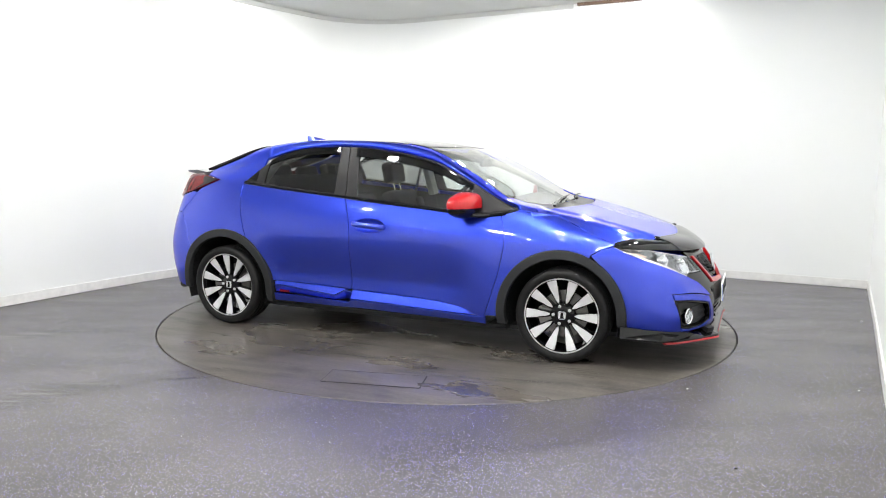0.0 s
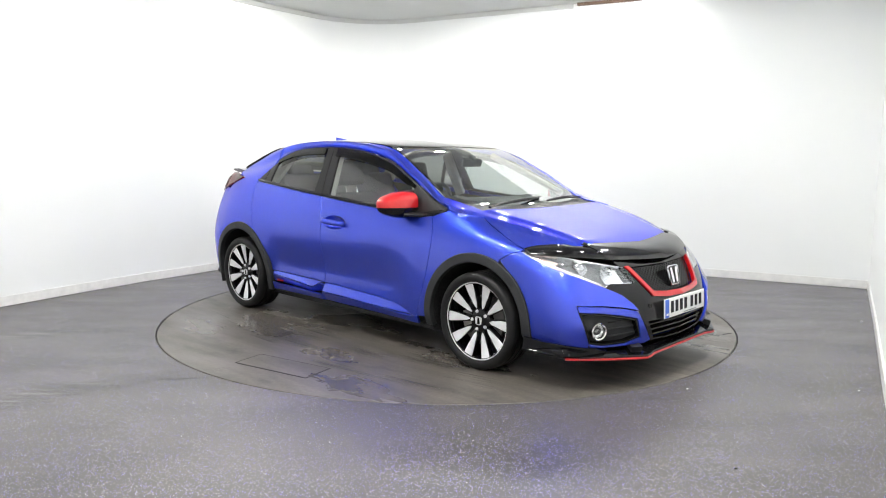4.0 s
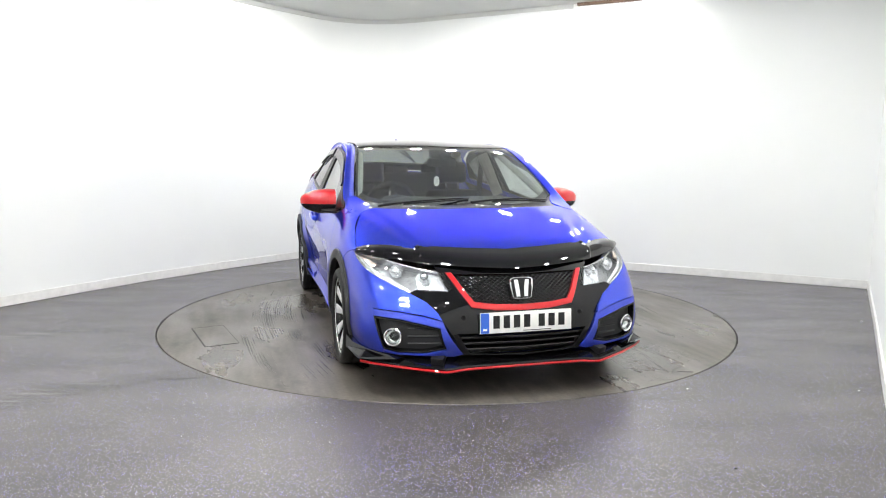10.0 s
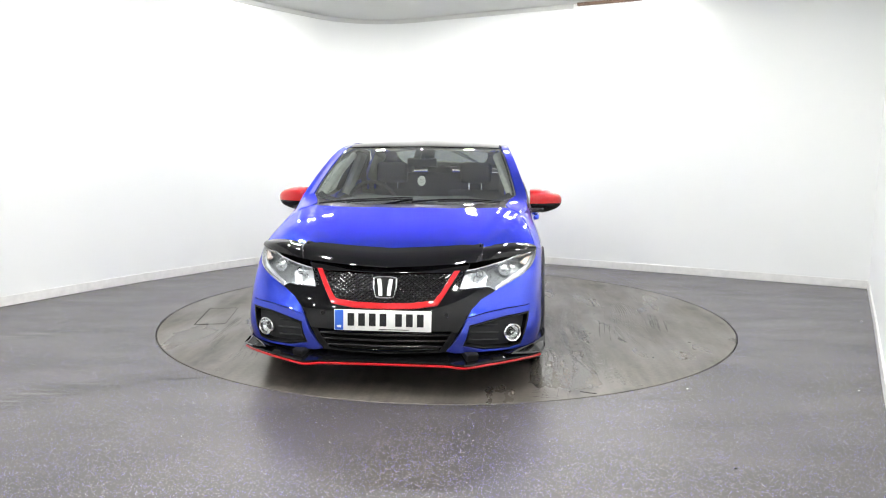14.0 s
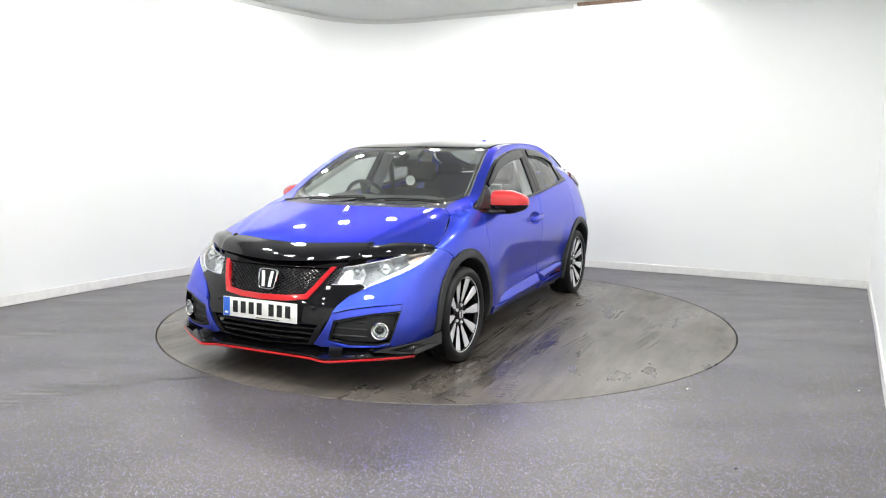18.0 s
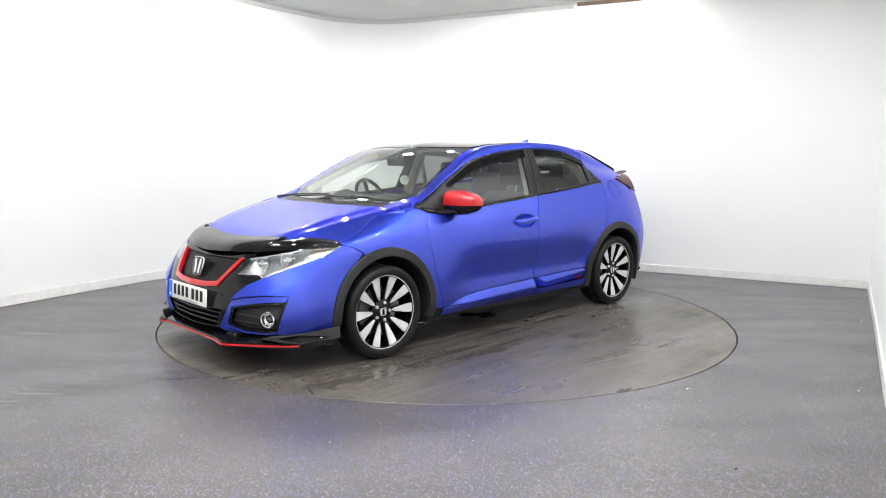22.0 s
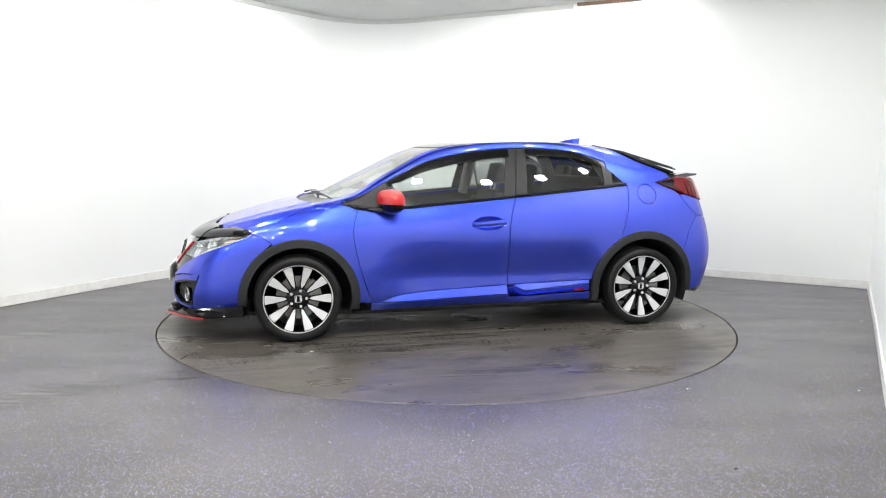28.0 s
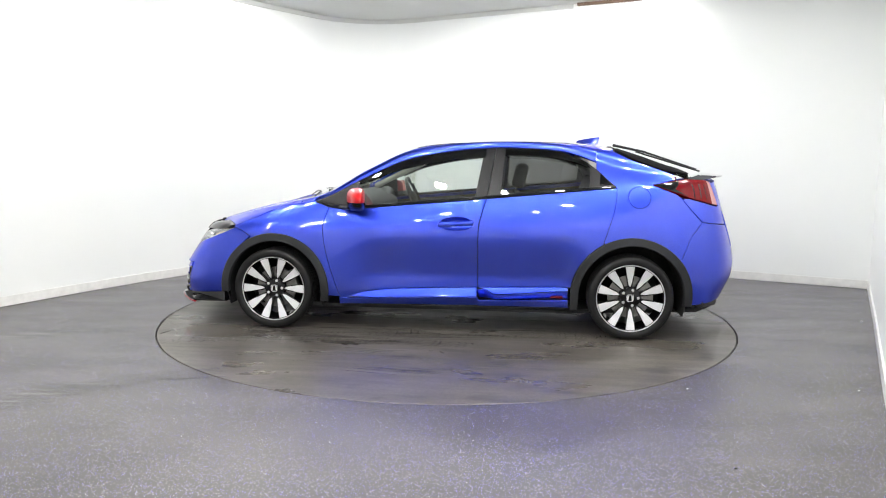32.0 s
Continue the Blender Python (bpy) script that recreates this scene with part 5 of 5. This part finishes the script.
for y in (-.37, .37):
    seat = part("front_seat", rounded((.52, .50, .16), pose(-.10, y, .52, 0, -6), .05), M_FABRIC, car, "dark cloth front seat")
    part("seat_back", rounded((.13, .48, .52), pose(-.39, y, .735, 0, -16), .055), M_FABRIC, seat)
    for d in (-.165, .165):
        part("seat_bolster", rounded((.17, .09, .42), pose(-.36, y + d * 1.25, .71, 0, -16), .04), M_FABRIC, seat)
    part("headrest", rounded((.10, .27, .18), pose(-.505, y, 1.135, 0, -12), .045), M_FABRIC, seat)
    for d in (-.055, .055):
        part("headrest_post", add_tube(bmesh.new(), [(-.455, y + d, .96), (-.482, y + d, 1.07)], .0065, 8), M_CHROME, seat)
    part("seat_belt", box((.004, .045, .55), pose(-.40, math.copysign(.60, y), .98, 0, 12)), M_BLACK, seat)
bench = part("rear_seat", rounded((.50, 1.24, .16), pose(-.72, 0, .55, 0, -5), .05), M_FABRIC, car, "dark cloth rear bench")
part("bench_back", rounded((.14, 1.22, .60), pose(-1.02, 0, .83, 0, -20), .05), M_FABRIC, bench)
for y in (-.38, 0, .38):
    part("headrest", rounded((.09, .24, .14 if y else .10), pose(-1.14, y, 1.135, 0, -15), .035), M_FABRIC, bench)
part("parcel_shelf", box((.50, 1.10, .02), pose(-1.42, 0, .95)), M_FABRIC, car)
for sg in LR:
    panel("door_card", "side", between(BELT, .86, -.277) + [(-.22, .30), (.78, .30)], M_DASH, front_doors[0 if sg > 0 else 1], sides=(sg,), lift=-0.075, depth=0.0, gap=0.0, step=0.06)
    panel("door_card", "side", between(BELT, -.277, -1.17) + [(-1.0, .70), (-.86, .32), (-.22, .32)], M_DASH, rear_doors[0 if sg > 0 else 1], sides=(sg,), lift=-0.075, depth=0.0, gap=0.0, step=0.06)
    part("pillar_trim", add_tube(bmesh.new(), [(.84, sg * .675, 1.0), (.55, sg * .615, 1.14), (.22, sg * .56, 1.285)], .024, 8), M_LINING, car, "grey pillar trim")
    part("pillar_trim", add_tube(bmesh.new(), [(-.29, sg * .74, .95), (-.33, sg * .60, 1.30)], .045, 8), M_LINING, car)
    part("pillar_trim", add_tube(bmesh.new(), [(-1.14, sg * .66, 1.07), (-1.0, sg * .56, 1.29)], .055, 8), M_LINING, car)
panel("headlining", "top", both([(.20, 0), (.17, .52), (-.3, .535), (-.95, .52), (-1.10, .48), (-1.13, 0)]), M_LINING, car, "pale grey headlining", lift=-0.035, depth=0.0, gap=0.0, step=0.06)
view_mirror = part("rear_view_mirror", rounded((.03, .22, .065), pose(.475, .01, 1.235, 0, 12), .012), M_TRIM, car, "black rear-view mirror")
part("mirror_stalk", add_tube(bmesh.new(), [(.50, .01, 1.245), (.46, .01, 1.285)], .018, 8), M_TRIM, view_mirror)
part("sensor_housing", rounded((.13, .15, .05), pose(.40, .02, 1.285, 0, 28), .015), M_TRIM, car, "black camera housing behind the windscreen")
fresh = bmesh.new()
add_prism(fresh, [(.036 * math.cos(a), .038 * math.sin(a)) for a in np.linspace(0, math.tau, 28, endpoint=False)], -.002, .002)
fr = part("air_freshener", fresh, M_WHITE, car, "white oval tag hanging from the mirror")
fr.matrix_basis = pose(.385, -.004, 1.092, 90, 0, 130)
part("freshener_cord", add_tube(bmesh.new(), [(.385, -.004, 1.13), (.45, .008, 1.22)], .0012, 5), M_BLACK, car)
for z in (.012, 0, -.012):
    part("freshener_bar", box((.034, .004, .002), pose(0, z, .0025, 90)), M_LINING, fr)

# ---------------------------------------------------------------- turntable
disc = part("turntable", add_lathe(bmesh.new(), [(.001, 0), (RING - .008, 0), (RING - .005, -.003), (RING - .005, -.05), (.001, -.05)], 160), M_DISC)
tagged(disc, "round worn brown-grey turntable flush with the floor", "turntable")


def thin_line(name, a, b, width, material, z=0.0012):
    d = Vector((b[0] - a[0], b[1] - a[1], 0))
    m = Matrix.Translation(((a[0] + b[0]) / 2, (a[1] + b[1]) / 2, z)) @ pose(0, 0, 0, 0, 0, math.degrees(math.atan2(d.y, d.x)))
    return part(name, box((d.length, width, .002), m), material, disc, smooth=False)


HATCH = [(.06, -1.98), (.632, -1.865), (.578, -1.645), (.005, -1.76)]
hatch = part("hatch", add_prism(bmesh.new(), HATCH, -.0004, .0012), M_DISC, disc, "flush inspection hatch")
for a, b, w in zip(HATCH, HATCH[1:] + HATCH[:1], (.010, .008, .0025, .0025)):
    thin_line("hatch_joint", a, b, w, M_SLOT, .0014)
thin_line("edge_scratch", (1.93, .90), (1.96, .985), .010, M_SLOT)


def wet_film(name, tone, rough, cover, stretch):
    """Ragged wet smears: a dark gloss, or a painted pale sheen, broken up by noise."""
    m, n, l, b = node_material(name)
    b.inputs["Base Color"].default_value = (*tone, 1)
    b.inputs["Roughness"].default_value = rough
    clear, mix = n.new("ShaderNodeBsdfTransparent"), n.new("ShaderNodeMixShader")
    l.new(ramp(n, l, grain(n, l, 2.6, 7.0, stretch=stretch), [(cover - 0.05, (0, 0, 0)), (cover + 0.20, (1, 1, 1))]), mix.inputs["Fac"])
    l.new(clear.outputs[0], mix.inputs[1])
    l.new(b.outputs[0], mix.inputs[2])
    l.new(mix.outputs[0], n["Material Output"].inputs["Surface"])
    return m


M_WET = wet_film("wet_tyre_smear", (0.062, 0.057, 0.052), 0.16, 0.44, (0.45, 5, 1))
M_DAMP = wet_film("damp_patch", (0.080, 0.074, 0.068), 0.34, 0.54, (0.6, 1.8, 1))
# pale tone paints in the light that wet streaks reflect
M_SHEEN = wet_film("wet_sheen", (0.19, 0.185, 0.18), 0.3, 0.43, (0.7, 7, 1))


def smear(name, middle, width, material, label, z, strands=26, seed=1):
    """Many thin strands along a smooth line, each starting, swelling and ending where it likes."""
    rng = random.Random(seed)
    pts = [Vector((*q, z)) for q in curve_points(middle, 12)]
    ways = []
    for i in range(len(pts)):
        d = pts[min(i + 1, len(pts) - 1)] - pts[max(i - 1, 0)]
        ways.append(Vector((-d.y, d.x, 0)).normalized())
    bm = bmesh.new()
    last = len(pts) - 1
    for k in range(strands):
        off = width * ((k + 0.5) / strands - 0.5)
        edge = abs(2 * (k + 0.5) / strands - 1)
        length = rng.uniform(0.45, 1.0) * (1 - 0.5 * edge) * last
        start = rng.uniform(0.0, 1.0) * (last - length)
        thick = 0.5 * width / strands * rng.uniform(0.35, 1.0)
        steps = max(5, int(length / 1.5))
        rows = []
        for i in range(steps + 1):
            t = min(max(start + length * i / steps, 0.0), last - 1e-3)
            a, f = int(t), t - int(t)
            c = pts[a].lerp(pts[a + 1], f) + ways[a] * off
            w = thick * max(0.0, math.sin(math.pi * i / steps)) ** 0.6 * rng.uniform(0.6, 1.0) + 0.0004
            rows.append([bm.verts.new(c + ways[a] * w), bm.verts.new(c - ways[a] * w)])
        for a, b in zip(rows, rows[1:]):
            bm.faces.new((a[0], b[0], b[1], a[1]))
    return tagged(part(name, bm, material, disc, smooth=False), label, kind="stuff")


def tread(name, middle, width, material, label, z, seed):
    """The print of a wet tyre: short cross bars in three rows, broken here and there."""
    rng = random.Random(seed)
    pts = [Vector((*q, z)) for q in curve_points(middle, 40)]
    bm = bmesh.new()
    gone = 0.0
    for a, c in zip(pts, pts[1:]):
        d = (c - a)
        gone += d.length
        if gone < 0.030:
            continue
        gone = 0.0
        d.normalize()
        side = Vector((-d.y, d.x, 0))
        for row in (-1, 0, 1):
            if rng.random() < 0.34:
                continue
            m = a + side * (row * width * 0.34)
            h, w = 0.0055 * rng.uniform(0.6, 1.3), width * 0.14 * rng.uniform(0.6, 1.15)
            slant = d * (0.010 * row)
            bm.faces.new([bm.verts.new(q) for q in (m - d * h - side * w - slant, m + d * h - side * w - slant, m + d * h + side * w + slant, m - d * h + side * w + slant)])
    return tagged(part(name, bm, material, disc, smooth=False), label, kind="stuff")


TRACK_NEAR = [(-1.35, .62), (-.6, .66), (.4, .76), (1.3, .80), (2.08, .70)]
TRACK_FAR = [(-.30, 1.02), (.3, .96), (1.0, 1.0), (1.8, 1.16)]
smear("tyre_track", TRACK_NEAR, .34, M_WET, "wet dark tyre track", .0018, 44, 3)
smear("tyre_track", TRACK_FAR, .24, M_WET, "wet dark tyre track", .0030, 36, 4)
tread("tread_print", TRACK_NEAR, .17, M_WET, "wet tread print", .0042, 5)
tread("tread_print", TRACK_FAR, .15, M_WET, "wet tread print", .0044, 6)
smear("damp_patch", [(-1.5, .25), (-.3, .35), (.9, .3), (2.0, .25)], .8, M_DAMP, "damp dark smear", .0010, 40, 7)
smear("damp_patch", [(-1.3, 1.45), (-.3, 1.5), (.6, 1.4), (1.3, 1.35)], .55, M_DAMP, "damp dark smear", .0014, 30, 8)
smear("damp_patch", [(-1.5, -1.2), (-.3, -1.35), (.9, -1.3), (1.6, -1.2)], .6, M_DAMP, "damp dark smear", .0014, 34, 9)
# reflections on the wet deck, painted as pale strands and tread bars
smear("wet_sheen", [(-.06, 1.10), (.46, 1.31), (1.0, 1.40)], .10, M_SHEEN, "pale streak painted as wet sheen", .0040, 20, 10)
tread("wet_sheen", [(.55, .90), (1.3, 1.05), (1.85, 1.19)], .17, M_SHEEN, "tread marks painted as pale wet sheen", .0048, 11)

# ---------------------------------------------------------------- ceiling lights
def ceiling_light(x, y, turn):
    """A square downlight: a glowing diffuser on a thin white plate."""
    base = part("ceiling_light", box((.16, .16, .014), Matrix(), .003), M_SKIRT)
    base.matrix_basis = pose(x, y, HEIGHT - .008, 0, 0, turn)
    part("diffuser", box((.112, .112, .006), pose(0, 0, -.010), .002), M_LAMP, base, "glowing white diffuser")
    return tagged(base, "square white ceiling light, switched on", "ceiling light", "ceiling lights")


for k in range(22):
    a = math.tau * (k + 0.5) / 22
    if not 1 <= k <= 9:
        ceiling_light(2.5 * math.cos(a), 2.5 * math.sin(a), math.degrees(a))
# added back row, just out of view, to brighten the back wall and corner
for k in range(8):
    ceiling_light(-2.10 + 0.60 * k, 2.10, 0)
for a in (0.9, 2.15, 3.4, 4.65):
    for b in (0.8, 2.1, 3.4, 4.7):
        x, y = -0.75 + 0.468 * a - 0.884 * b, -8.05 + 0.884 * a + 0.468 * b
        if y < -2.8:
            ceiling_light(x, y, -27.5)
part("beam", box((1.0, .03, .032), pose(1.9, 2.405, HEIGHT - .018, 0, 0, -27.2), .003), M_WOOD)
bm = bpy.data.objects["beam"]
tagged(bm, "thin brown wooden strip at the ceiling edge", "beam", kind="structure")

# ---------------------------------------------------------------- specks, scuffs and painted sheen on the floor
for x, y, r, mat, lab in ((1.35, -1.94, .007, M_WHITE, "tiny white speck on the floor"), (1.21, -2.99, .007, M_SLOT, "tiny dark speck on the floor"), (3.29, -.21, .008, M_WHITE, "tiny white speck on the floor"), (2.30, -1.95, .007, M_WHITE, "tiny white speck on the floor")):
    crumb = bmesh.new()
    bmesh.ops.create_icosphere(crumb, subdivisions=1, radius=r, matrix=Matrix.Diagonal((1, .7, .5, 1)))
    ob = part("crumb", crumb, mat)
    ob.location = (x, y, r * .5)
    tagged(ob, lab, "speck")


def floor_smear(name, middle, width, material, label, z, strands, seed):
    ob = smear(name, middle, width, material, label, z, strands, seed)
    ob.parent = None
    return tagged(ob, label, "floor mark", kind="stuff")


# first two: reflective wet zone put into a pale colour; the rest are dark scuffs
floor_smear("floor_scuff_sheen", [(-3.6, -1.25), (-3.11, -.95), (-2.75, -.72), (-2.43, -.40)], .20, M_SHEEN, "faint pale wet sheen painted across the floor", .0018, 34, 21)
floor_smear("floor_scuff_sheen", [(-2.7, -2.55), (-2.30, -2.27), (-1.98, -2.03), (-1.57, -1.79)], .26, M_SHEEN, "faint pale wet sheen painted across the floor", .0020, 44, 22)
floor_smear("floor_scuff_sheen", [(-1.90, -1.92), (-1.60, -1.76), (-1.28, -1.66)], .22, M_WET, "dark damp scuff beside the turntable", .0030, 30, 23)
floor_smear("floor_scuff_sheen", [(-3.03, -.58), (-2.95, -.48), (-2.86, -.36)], .03, M_WET, "short dark scuff on the floor", .0016, 8, 24)
floor_smear("floor_scuff_sheen", [(-2.07, -2.51), (-1.97, -2.58), (-1.87, -2.65)], .012, M_WET, "thin scratch in the floor", .0014, 5, 25)


# ---------------------------------------------------------------- motion
AXIS = (-0.0813, -0.1677)          # from the turntable's centre to the point midway between the axles, in the car's own frame
TIMES = [0, 6, 9, 13, 19, 23, 28, 32]
TURNS = [-22.95, -53.42, -68.63, -89.39, -120.43, -141.05, -166.22, -186.41]


def heading(t):
    fit = np.polyfit(TIMES, TURNS, 4)
    return float(np.polyval(fit, t))


def motions():
    spins, ways = [], []
    for t in range(33):
        a = heading(t)
        spins.append((t, pose(0, 0, 0, 0, 0, a)))
        ways.append((t, pose(0, 0, 0, 0, 0, a) @ pose(*AXIS, 0.0)))
    walk(disc, spins)
    walk(car, ways)


motions()
